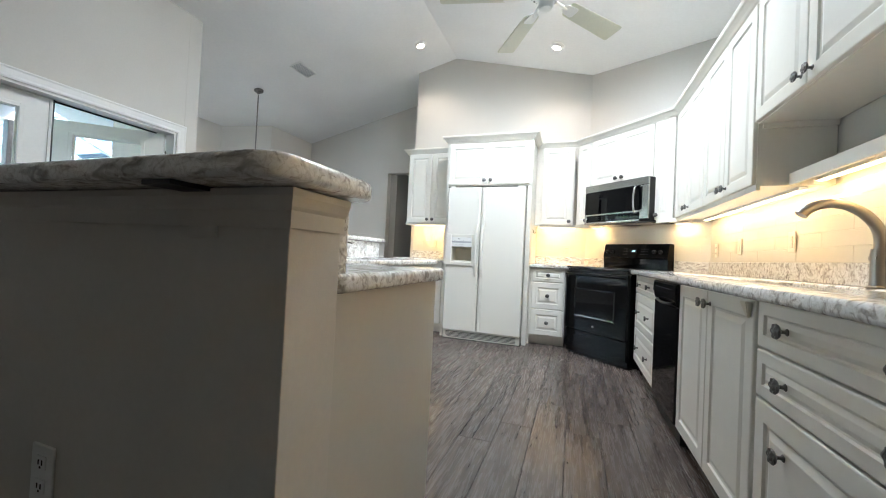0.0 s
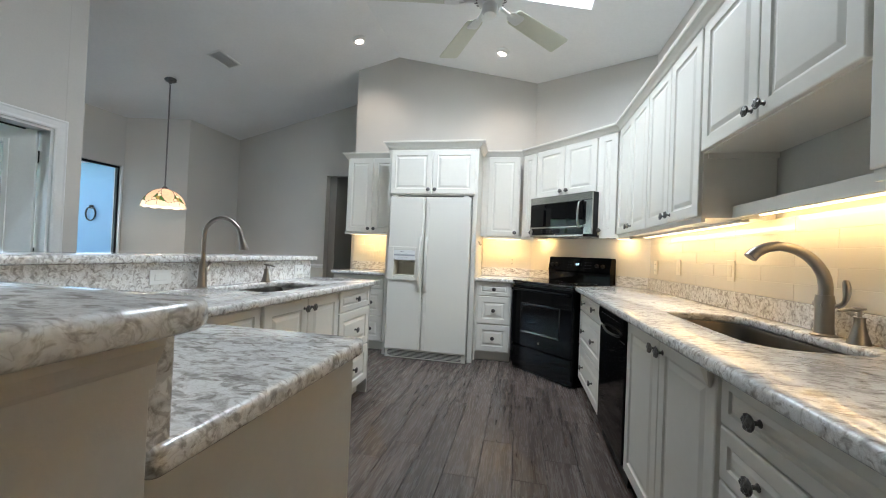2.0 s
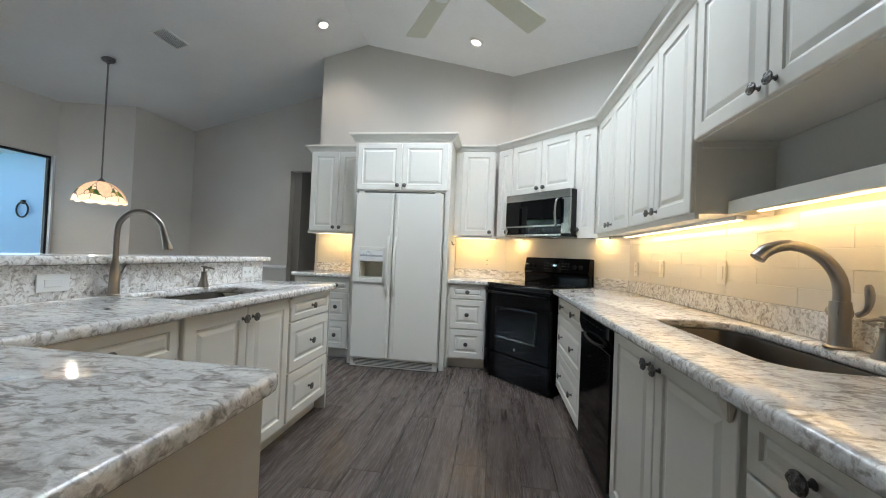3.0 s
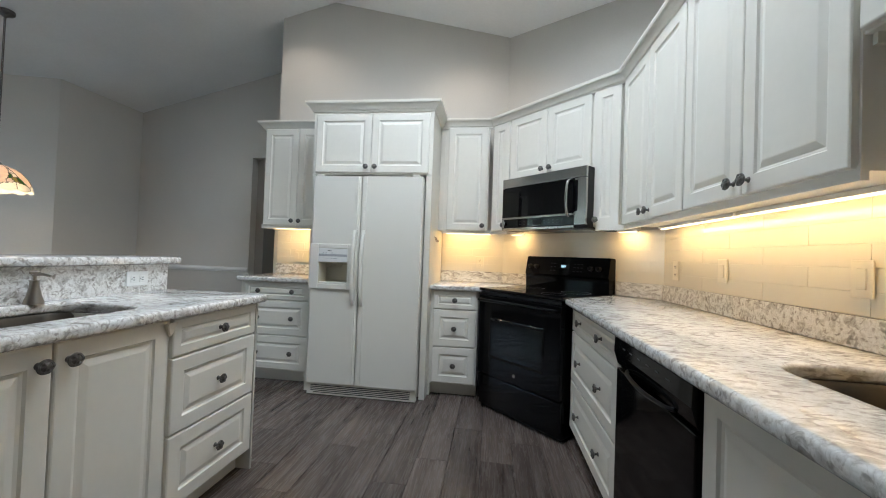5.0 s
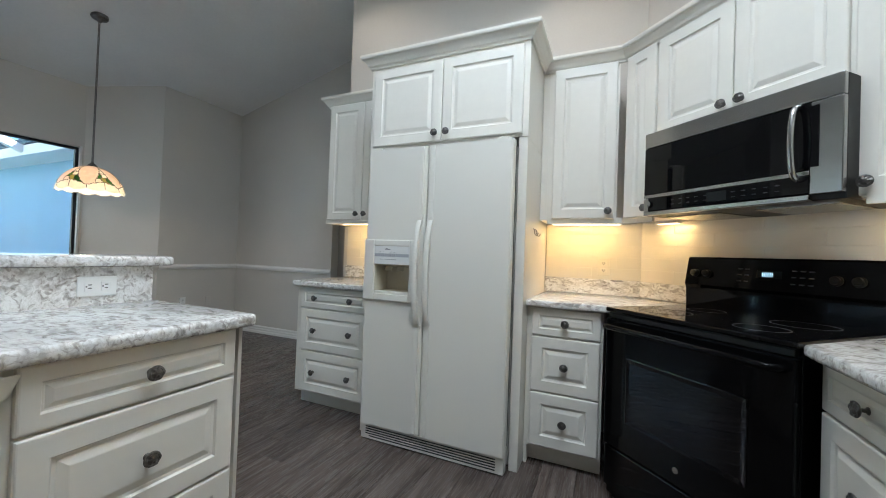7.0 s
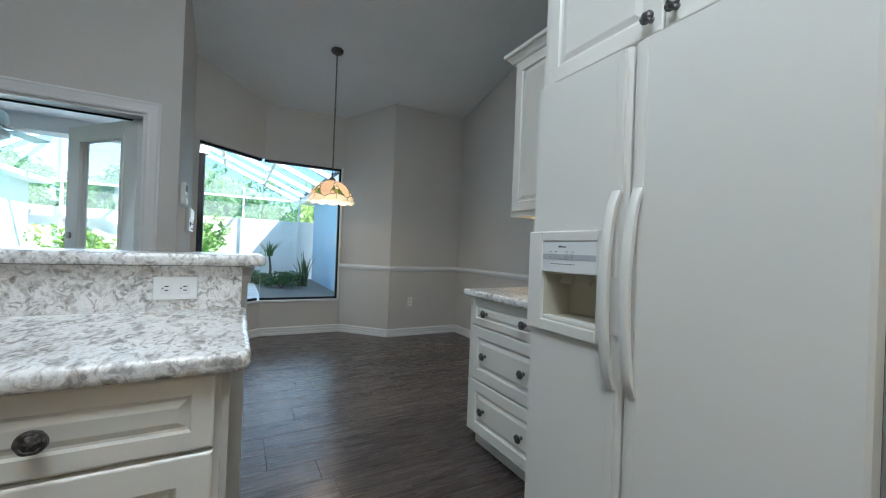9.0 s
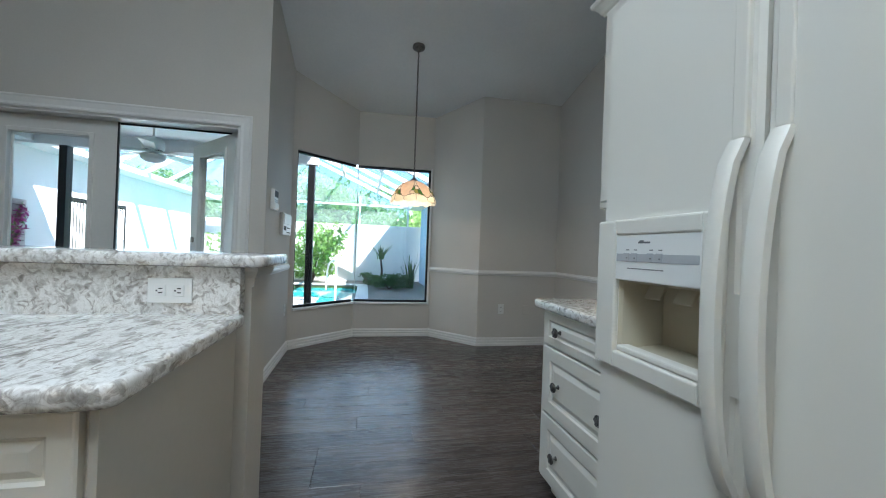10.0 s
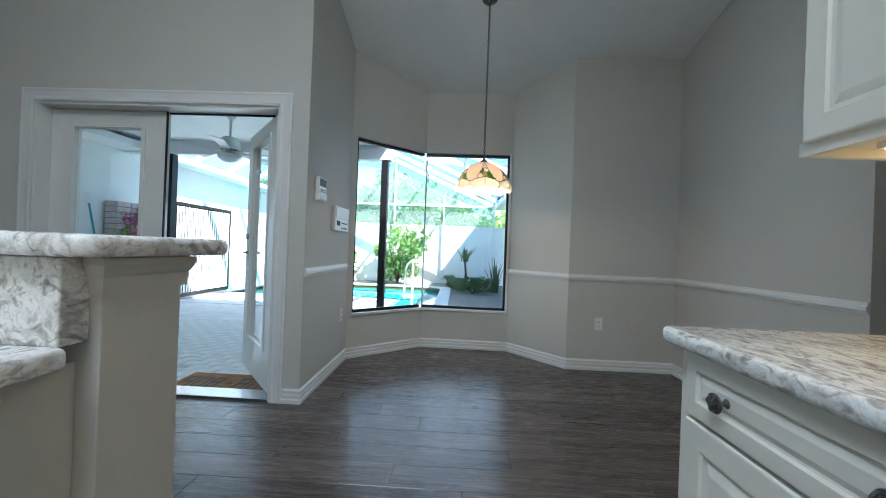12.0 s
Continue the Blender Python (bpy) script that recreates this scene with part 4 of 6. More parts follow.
def build_low_tap():
    """A tap with a forward-arching pull-out spout and a side lever."""
    ob = thing("kitchen_tap", pose(2.035, 3.885, 0.9145, 0, 0, 90), "brushed nickel tap with a pull-out spout", "tap")
    part("base", lathe([(0.040, 0.0), (0.040, 0.004), (0.030, 0.009), (0.0275, 0.03), (0.027, 0.10), (0.029, 0.125), (0.026, 0.15)], 20), M_NICKEL, ob, smooth=True)
    spout = smooth_path([(0, 0.0, 0.12), (0, -0.002, 0.18), (0, 0.012, 0.235), (0, 0.05, 0.285), (0, 0.10, 0.315), (0, 0.155, 0.325)], 5)
    part("spout", tube(spout, [0.0225 - 0.0055 * i / len(spout) for i in range(len(spout))], 14), M_NICKEL, ob, smooth=True)
    head = smooth_path([(0, 0.15, 0.325), (0, 0.19, 0.318), (0, 0.225, 0.300), (0, 0.245, 0.278)], 5)
    part("spray_head", tube(head, [0.0185 + 0.0045 * i / len(head) for i in range(len(head))], 14), M_NICKEL, ob, "pull-out spray head", smooth=True)
    part("hub", lathe([(0.024, 0.0), (0.022, 0.03), (0.017, 0.055), (0.012, 0.062)], 16, axis="x", at=(-0.02, 0, 0.115)), M_NICKEL, ob, smooth=True)
    lever = smooth_path([(-0.06, 0, 0.115), (-0.085, 0.0, 0.13), (-0.098, 0.002, 0.165), (-0.095, 0.004, 0.21)], 4)
    part("lever", tube(lever, [0.009, 0.009, 0.0085, 0.008, 0.008, 0.008, 0.009, 0.010, 0.011, 0.0115, 0.011, 0.010, 0.006], 10), M_NICKEL, ob, "slim side lever", smooth=True)
    return ob


tap = build_low_tap()


def build_soap(m, label):
    ob = thing("soap_dispenser", m, label, "soap dispenser")
    part("base", lathe([(0.031, 0.0), (0.030, 0.005), (0.022, 0.03), (0.015, 0.065), (0.014, 0.085), (0.017, 0.09)], 18), M_NICKEL, ob, smooth=True)
    part("pump", lathe([(0.006, 0.088), (0.006, 0.112), (0.016, 0.115), (0.016, 0.121), (0.008, 0.124)], 14), M_NICKEL, ob, smooth=True)
    part("nozzle", tube([(0, 0, 0.112), (0, 0.03, 0.113), (0, 0.06, 0.106)], [0.006, 0.0055, 0.0045], 8), M_NICKEL, ob, smooth=True)
    return ob


build_soap(pose(2.04, 3.745, 0.9145, 0, 0, 90), "brushed nickel soap dispenser on the worktop")


def build_high_tap():
    """A gooseneck tap with a pull-down head."""
    ob = thing("bar_tap", pose(-0.775, 4.0, 0.9145, 0, 0, -62), "brushed nickel gooseneck tap with a pull-down head", "tap")
    part("base", lathe([(0.028, 0.0), (0.028, 0.004), (0.023, 0.008), (0.021, 0.06), (0.0185, 0.12), (0.014, 0.15), (0.0125, 0.16)], 18), M_NICKEL, ob, smooth=True)
    neck = smooth_path([(0, 0, 0.15), (0, 0, 0.29), (0, 0.015, 0.345), (0, 0.06, 0.385), (0, 0.115, 0.385), (0, 0.16, 0.345), (0, 0.175, 0.315)], 6)
    part("neck", tube(neck, 0.0115, 12), M_NICKEL, ob, smooth=True)
    part("spray_head", tube([(0, 0.173, 0.322), (0, 0.180, 0.295), (0, 0.190, 0.255), (0, 0.199, 0.222), (0, 0.200, 0.216)], [0.0125, 0.0145, 0.018, 0.0235, 0.022], 14), M_NICKEL, ob, "conical pull-down spray head", smooth=True)
    part("hub", lathe([(0.013, 0.0), (0.013, -0.035), (0.010, -0.04)], 12, axis="x", at=(-0.015, 0, 0.085)), M_NICKEL, ob, smooth=True)
    part("lever", tube(smooth_path([(-0.045, 0, 0.085), (-0.075, 0, 0.093), (-0.10, 0, 0.115), (-0.122, 0, 0.14)], 4), [0.0085] * 8 + [0.0075] * 5, 10), M_NICKEL, ob, smooth=True)
    return ob


build_high_tap()
build_soap(pose(-0.775, 4.53, 0.9145, 0, 0, -80), "brushed nickel soap dispenser beside the island sink")

# ---- under-cabinet lights ----


def light_bar(m, length, watts, aim):
    ob = thing("light_bar", m, "lit warm light bar fixed under a wall cabinet", "light bar", "under-cabinet lights")
    part("housing", box(-length / 2, length / 2, -0.02, 0.02, -0.004, 0.012, 0.002), M_PLATE, ob)
    part("lens", box(-length / 2 + 0.01, length / 2 - 0.01, -0.012, 0.012, -0.008, -0.0035, 0.002), M_STRIP, ob, "glowing lens")
    lamp = area_lamp("under_cabinet_lamp", 0, 0, 0, length * 0.95, 0.03, watts, WARM)
    lamp.matrix_basis = m @ pose(0, 0, -0.014, aim, 0, 0)


light_bar(pose(-0.91, 6.82, U0 - 0.013), 0.58, 0.38, 28)
light_bar(pose(0.73, 6.82, U0 - 0.013), 0.42, 0.36, 28)
light_bar(pose(1.985, 5.40, U0 - 0.013, 0, 0, 90), 0.72, 0.35, -46)
light_bar(pose(1.985, 4.66, U0 - 0.013, 0, 0, 90), 0.72, 0.34, -46)
light_bar(pose(2.02, 3.82, 1.405, 0, 0, 90), 0.86, 0.38, -46)
light_bar(pose(1.985, 2.6, U0 + 0.006, 0, 0, 90), 1.3, 0.50, -46)
spill = r0 + side * 0.50 + inw * 0.09
light_bar(pose(spill.x, spill.y, U0 - 0.013, 0, 0, -45), 0.14, 0.13, 20)
spill = r0 - side * 0.50 + inw * 0.09
light_bar(pose(spill.x, spill.y, U0 - 0.013, 0, 0, -45), 0.14, 0.12, 20)

# ---- trim ----
BASEBOARD = [(0.0, 0.0), (0.018, 0.0), (0.018, 0.028), (0.012, 0.033), (0.015, 0.058), (0.010, 0.063), (0.012, 0.086), (0.006, 0.092), (0.0, 0.100)]
CHAIR = [(0.0, 0.0), (0.010, 0.0), (0.014, 0.012), (0.022, 0.020), (0.022, 0.038), (0.014, 0.046), (0.010, 0.060), (0.0, 0.060)]


def moulding(name, profile, path, z, label):
    return tagged(part(name, sweep(profile, [(x, y, z) for x, y in path]), M_TRIM), label, "moulding", kind="structure")


moulding("baseboard", BASEBOARD, [(X_W, 4.643), *NOOK, (X_HALL, Y_FAR)], 0.001, "white moulded baseboard round the breakfast nook")
moulding("baseboard", BASEBOARD, [(X_W, -1.59), (X_W, 2.712)], 0.001, "white moulded baseboard along the wall")
moulding("trim_chair_rail", CHAIR, [(-2.80, 4.765), (-3.79, 4.756)], 0.865, "white chair rail on the nook wall")
moulding("trim_chair_rail", CHAIR, [(-4.4255, 6.368), *NOOK[3:], (X_HALL, Y_FAR)], 0.845, "white chair rail round the breakfast nook")

# ---- French doors ----
Y0, Y1, ZD = 2.795, 4.565, 2.035
CAS = [(0, 0), (0.088, 0), (0.088, 0.014), (0.076, 0.020), (0.066, 0.016), (0.03, 0.014), (0.012, 0.018), (0, 0.014)]


def casing(y0, y1, z, x):
    """A mitred three-sided casing on the wall at x, facing +x."""
    bm = bmesh.new()
    rows = []
    for (y, zz, sy, sz) in ((y0, 0.0, -1, 0), (y0, z, -1, 1), (y1, z, 1, 1), (y1, 0.0, 1, 0)):
        rows.append([bm.verts.new((x + h, y + sy * o, zz + sz * o)) for o, h in CAS])
    n = len(CAS)
    for a, b in zip(rows, rows[1:]):
        for k in range(n):
            bm.faces.new((a[k], a[(k + 1) % n], b[(k + 1) % n], b[k]))
    bm.faces.new(rows[0])
    bm.faces.new(list(reversed(rows[-1])))
    return bm


door_frame = thing("door_frame", pose(0, 0, 0), "white painted frame and casing of the French doors", "door frame", kind="structure")
part("casing", casing(Y0 + 0.004, Y1 - 0.004, ZD - 0.004, X_W + 0.001), M_TRIM, door_frame)
lining = bmesh.new()
box(-2.935, -2.792, Y0 + 0.001, Y0 + 0.022, 0.0, ZD - 0.001, bm=lining)
box(-2.935, -2.792, Y1 - 0.022, Y1 - 0.001, 0.0, ZD - 0.001, bm=lining)
box(-2.935, -2.792, Y0 + 0.022, Y1 - 0.022, ZD - 0.022, ZD - 0.001, bm=lining)
part("lining", lining, M_TRIM, door_frame)
part("threshold", box(-2.95, -2.79, Y0 + 0.022, Y1 - 0.022, -0.02, 0.018, 0.004), M_STEEL, door_frame, "metal door threshold")
part("weather_strip", box(-2.928, -2.918, Y0 + 0.023, Y1 - 0.023, ZD - 0.035, ZD - 0.0225), M_BRONZE, door_frame)


def door_leaf(name, m, w, label, handle_at):
    """A glazed door leaf; hinge edge at x=0, along +x, thickness to +y."""
    ob = thing(name, m, label, "door", kind="structure")
    z0, z1, t, sx, zb, zt = 0.022, 2.008, 0.044, 0.165, 0.30, 0.115
    body = bmesh.new()
    box(0, sx, 0, t, z0, z1, bm=body)
    box(w - sx, w, 0, t, z0, z1, bm=body)
    box(sx, w - sx, 0, t, z0, zb, bm=body)
    box(sx, w - sx, 0, t, z1 - zt, z1, bm=body)
    part("body", body, M_DOOR, ob)
    bead = bmesh.new()
    for y0, y1 in ((-0.010, 0.004), (t - 0.004, t + 0.010)):
        box(sx - 0.018, sx + 0.012, y0, y1, zb - 0.018, z1 - zt + 0.018, 0.003, 1, bead)
        box(w - sx - 0.012, w - sx + 0.018, y0, y1, zb - 0.018, z1 - zt + 0.018, 0.003, 1, bead)
        box(sx + 0.012, w - sx - 0.012, y0, y1, zb - 0.018, zb + 0.012, 0.003, 1, bead)
        box(sx + 0.012, w - sx - 0.012, y0, y1, z1 - zt - 0.012, z1 - zt + 0.018, 0.003, 1, bead)
    part("glazing_bead", bead, M_DOOR, ob)
    pane = part("pane", box(sx, w - sx, t / 2 - 0.003, t / 2 + 0.003, zb, z1 - zt), M_GLASS, ob)
    pane.visible_shadow = False
    if handle_at:
        hb = bmesh.new()
        for y in (-0.03, t + 0.03):
            tube([(w - 0.065, y, 1.0), (w - 0.17, y, 1.0)], 0.008, 8, hb)
        tube([(w - 0.065, -0.035, 1.0), (w - 0.065, t + 0.035, 1.0)], 0.011, 10, hb)
        part("lever_handle", hb, M_NICKEL, ob, "brushed metal lever handle", smooth=True)
        part("deadbolt", lathe([(0.026, -0.014), (0.026, t + 0.014)], 16, axis="y", at=(w - 0.065, 0, 1.14)), M_NICKEL, ob, smooth=True)
    for z in (0.22, 1.02, 1.80) if handle_at else ():
        part("hinge", tube([(0.0, -0.008, z - 0.05), (0.0, -0.008, z + 0.05)], 0.009, 8), M_BRONZE, ob, "dark bronze hinge")
    return ob


door_leaf("door_1", pose(-2.885, Y0 + 0.025, 0, 0, 0, 90), 0.858, "closed white French door leaf with one tall pane", False)
part("astragal", box(-2.895, -2.878, Y0 + 0.868, Y0 + 0.888, 0.022, 2.008, 0.002), M_DOOR, door_frame)
part("seal", box(-2.890, -2.877, Y0 + 0.889, Y0 + 0.897, 0.022, 2.008), M_BRONZE, door_frame, "black rubber seal on the door's edge")
OPEN = 221.0
door_leaf("door_2", pose(-2.90, Y1 - 0.03, 0, 0, 0, OPEN), 0.858, "white French door leaf standing open to the patio", True)

# ---- bay window ----


def bay_light(name, a, b, label, end_a, end_b):
    """A fixed dark-framed light in the opening from a to b, seen from the right of the way."""
    a, b = Vector(a), Vector(b)
    length = (b - a).length
    ang = math.degrees(math.atan2(b.y - a.y, b.x - a.x))
    ob = thing(name, pose(a.x, a.y, 0, 0, 0, ang), label, "window", kind="structure")
    y0, y1, f = 0.035, 0.075, 0.028
    bars = bmesh.new()
    box(0, length, y0, y1, WIN_Z0 + 0.001, WIN_Z0 + f, 0.002, 1, bars)
    box(0, length, y0, y1, WIN_Z1 - f, WIN_Z1 - 0.001, 0.002, 1, bars)
    if end_a:
        box(0.001, f, y0, y1, WIN_Z0 + f, WIN_Z1 - f, 0.002, 1, bars)
    if end_b:
        box(length - f, length - 0.001, y0, y1, WIN_Z0 + f, WIN_Z1 - f, 0.002, 1, bars)
    part("window_frame", bars, M_BRONZE, ob, "dark bronze aluminium frame")
    pane = part("pane", box(0.0, length, 0.052, 0.058, WIN_Z0 + f * 0.6, WIN_Z1 - f * 0.6), M_GLASS, ob)
    pane.visible_shadow = False
    if end_b:
        part("jamb", box(length - 0.003, length + 0.016, -0.005, 0.034, WIN_Z0 + 0.002, WIN_Z1 + 0.012, 0.002), M_TRIM, ob, "white painted jamb")
    part("window_sill", box(-0.01, length + 0.01, -0.022, 0.034, WIN_Z0 - 0.022, WIN_Z0 + 0.001, 0.004), M_TRIM, ob, "white marble sill")
    return ob


dirS = (Vector(NOOK[2]) - Vector(NOOK[1])).normalized()
dirM = (Vector(NOOK[3]) - Vector(NOOK[2])).normalized()
startS = Vector(NOOK[1]) + dirS * 0.061
bay_light("window_1", startS, Vector(NOOK[2]), "fixed corner window light in the angled bay wall", True, False)
bay_light("window_2", Vector(NOOK[2]), Vector(NOOK[2]) + dirM * 0.935, "fixed corner window light with a view to the pool", False, True)

# ---- lamps, fan and vents ----
SLOPE_E, SLOPE_W = math.degrees(math.atan(FALL_E)), -math.degrees(math.atan(FALL_W))



def make_stained(name, colour, thin=0.75):
    n = Nodes(name)
    n.surface(0.25)
    n.colour(n.ramp(n.noise(30, 3), ((0.3, tuple(c * 0.8 for c in colour)), (0.7, colour))))
    through_glass = n.add("ShaderNodeBsdfTranslucent", Color=(*colour, 1))
    mix = n.tree.nodes.new("ShaderNodeMixShader")
    mix.inputs[0].default_value = thin
    n.link(n.bsdf.outputs[0], mix.inputs[1])
    n.link(through_glass.outputs[0], mix.inputs[2])
    n.link(mix.outputs[0], n.tree.nodes["Material Output"].inputs["Surface"])
    return n.mat


M_PEACH = make_stained("peach_glass", (0.88, 0.73, 0.60), 0.40)
M_IVORY = make_stained("ivory_glass", (0.88, 0.82, 0.70), 0.55)
M_AMBER = make_stained("olive_glass", (0.40, 0.36, 0.14))
M_LEAF = make_stained("green_glass", (0.10, 0.25, 0.08))


def build_pendant():
    x, y = -3.295, 5.995
    top = ceil_z(x)
    ob = thing("pendant_lamp", pose(x, y, 0), "lit stained-glass dome pendant lamp hanging on a chain", "pendant lamp")
    part("canopy", lathe([(0.062, top + 0.012), (0.062, top - 0.012), (0.05, top - 0.026), (0.022, top - 0.036), (0.012, top - 0.05)], 20), M_KNOB, ob, "dark bronze ceiling canopy", smooth=True)
    zt, zb, R = 1.803, 1.572, 0.230
    chain = bmesh.new()
    z, k = top - 0.05, 0
    while z > zt + 0.03:
        pts = [Vector((0.007 * math.cos(a), 0, 0.017 * math.sin(a))) for a in [2 * math.pi * q / 8 for q in range(9)]]
        turn = pose(0, 0, z - 0.012, 0, 0, 90 * (k % 2) + 20)
        tube([turn @ p for p in pts], 0.0034, 5, chain)
        z, k = z - 0.026, k + 1
    part("chain", chain, M_KNOB, ob, "dark bronze link chain")
    part("cap", lathe([(0.006, zt + 0.045), (0.010, zt + 0.03), (0.028, zt + 0.014), (0.040, zt - 0.004)], 16), M_KNOB, ob, smooth=True)

    def dome(s, a):
        q = (0.16 + s * 0.84) * math.radians(80)
        z = zt - (zt - zb) * (1 - math.cos(q)) / (1 - math.cos(math.radians(80)))
        return Vector((R * math.sin(q) * 1.015 * math.cos(a), R * math.sin(q) * 1.015 * math.sin(a), z))

    def region(s, a):
        """Which pane of glass covers the place s down the dome at angle a."""
        if s > 0.955 + 0.045 * abs(math.sin(6 * a)):
            return None
        step = 2 * math.pi / 6
        f = int(a / step) % 6
        u = ((a - step * f) / step - 0.5) * 2  # -1 to 1 across a petal
        wide = 1.0 - 0.72 * (s / 0.82) ** 2.0 if s < 0.82 else 0.0
        if abs(u) < wide and s < 0.80 - 0.16 * u * u:
            return ("peach", f, 1)
        g = (f + (1 if u > 0 else 0)) % 6
        v = u - 1 if u > 0 else u + 1  # across the flower between two petals
        if s > 0.86 - 0.10 * abs(math.cos(3 * a)):
            return ("ivory", int(a / step * 2.0), 2)
        r, th = math.hypot(v / 0.62, (s - 0.66) / 0.20), math.atan2(s - 0.66, v * 0.4)
        if r < 0.34:
            return ("olive", g, 20)
        if r < 1.0:
            k = int((th + math.pi) / (2 * math.pi) * 5) % 5
            return (("green", "ivory", "green", "olive", "peach")[k], g, 10 + k)
        return ("ivory", g, 5)

    glass = {"peach": M_PEACH, "ivory": M_IVORY, "olive": M_AMBER, "green": M_LEAF}
    pieces, corner = {}, {}
    lead = bmesh.new()
    across, down = 132, 40
    cell = [[region((j + 0.5) / down, 2 * math.pi * (i + 0.5) / across) for j in range(down)] for i in range(across)]
    patch = [[None] * down for _ in range(across)]
    number = 0
    for i in range(across):
        for j in range(down):
            if cell[i][j] is None or patch[i][j] is not None:
                continue
            todo, found = [(i, j)], []
            patch[i][j] = number
            while todo:
                p, q = todo.pop()
                found.append((p, q))
                for p1, q1 in (((p + 1) % across, q), ((p - 1) % across, q), (p, q + 1), (p, q - 1)):
                    if 0 <= q1 < down and patch[p1][q1] is None and cell[p1][q1] == cell[p][q]:
                        patch[p1][q1] = number
                        todo.append((p1, q1))
            if len(found) < 8 and j > 0 and cell[i][j - 1] is not None:
                for p, q in found:
                    cell[p][q], patch[p][q] = cell[i][j - 1], patch[i][j - 1]
            number += 1
    cell = [[cell[i][j] and (cell[i][j][0], patch[i][j]) for j in range(down)] for i in range(across)]
    for i in range(across):
        a0, a1 = 2 * math.pi * i / across, 2 * math.pi * (i + 1) / across
        for j in range(down):
            key = cell[i][j]
            if key is None:
                continue
            bm = pieces.setdefault(key, bmesh.new())
            s0, s1 = j / down, (j + 1) / down
            bm.faces.new([bm.verts.new(dome(s, a)) for s, a in ((s0, a0), (s0, a1), (s1, a1), (s1, a0))])
            if cell[(i + 1) % across][j] not in (key, None):
                tube([dome(s0, a1), dome(s1, a1)], 0.0026, 4, lead)
            if j + 1 < down and cell[i][j + 1] not in (key, None):
                tube([dome(s1, a0), dome(s1, a1)], 0.0026, 4, lead)
    for bm in pieces.values():
        bmesh.ops.remove_doubles(bm, verts=bm.verts, dist=0.0004)
        rim = bmesh.ops.extrude_face_region(bm, geom=bm.faces[:])
        for v in [g for g in rim["geom"] if isinstance(g, bmesh.types.BMVert)]:
            v.co = Vector((v.co.x * 0.986, v.co.y * 0.986, v.co.z - 0.002))
    first_key = next(key for key in pieces if key[0] == "peach")
    shade = part("shade", pieces.pop(first_key), M_PEACH, ob, "peach stained glass dome")
    for (key, _), bm in pieces.items():
        part("glass_piece", bm, glass[key], shade, smooth=True)
    part("leading", lead, M_KNOB, shade, "dark lead lines")
    part("bulb", lathe([(0.012, zt - 0.03), (0.014, zt - 0.06), (0.03, zt - 0.10), (0.032, zt - 0.125), (0.02, zt - 0.152), (0.006, zt - 0.158)], 14), M_BULB, ob, "lit bulb", smooth=True)
    lamp = new("pendant_light", bpy.data.lights.new("pendant_light", "POINT"))
    lamp.data.energy, lamp.data.color, lamp.data.shadow_soft_size = 1.7, (1.0, 0.82, 0.62), 0.03
    lamp.matrix_basis = pose(x, y, zt - 0.20)


build_pendant()


def downlight(x, y, watts):
    z = ceil_z(x)
    ob = thing("downlight", pose(x, y, z, 0, SLOPE_E if x > RIDGE_X else SLOPE_W, 0), "lit recessed downlight with a white trim ring", "downlight", "recessed downlights")
    part("trim_ring", lathe([(0.082, 0.003), (0.082, -0.004), (0.066, -0.012), (0.058, -0.030), (0.052, -0.036), (0.047, -0.030), (0.047, 0.003)], 24), M_PLATE, ob, smooth=True)
    part("bulb", lathe([(0.046, -0.016), (0.046, -0.024), (0.036, -0.030), (0.012, -0.033)], 20), M_BULB, ob, "lit reflector bulb", smooth=True)
    lamp = new("downlight_lamp", bpy.data.lights.new("downlight_lamp", "SPOT"))
    lamp.data.energy, lamp.data.color, lamp.data.spot_size, lamp.data.spot_blend, lamp.data.shadow_soft_size = watts * 0.75, (1.0, 0.84, 0.68), radians(110), 0.7, 0.04
    lamp.matrix_basis = pose(x, y, z - 0.05, 12, 0, 0)


downlight(0.66, 6.385, 6.0)
downlight(-1.06, 6.40, 6.0)


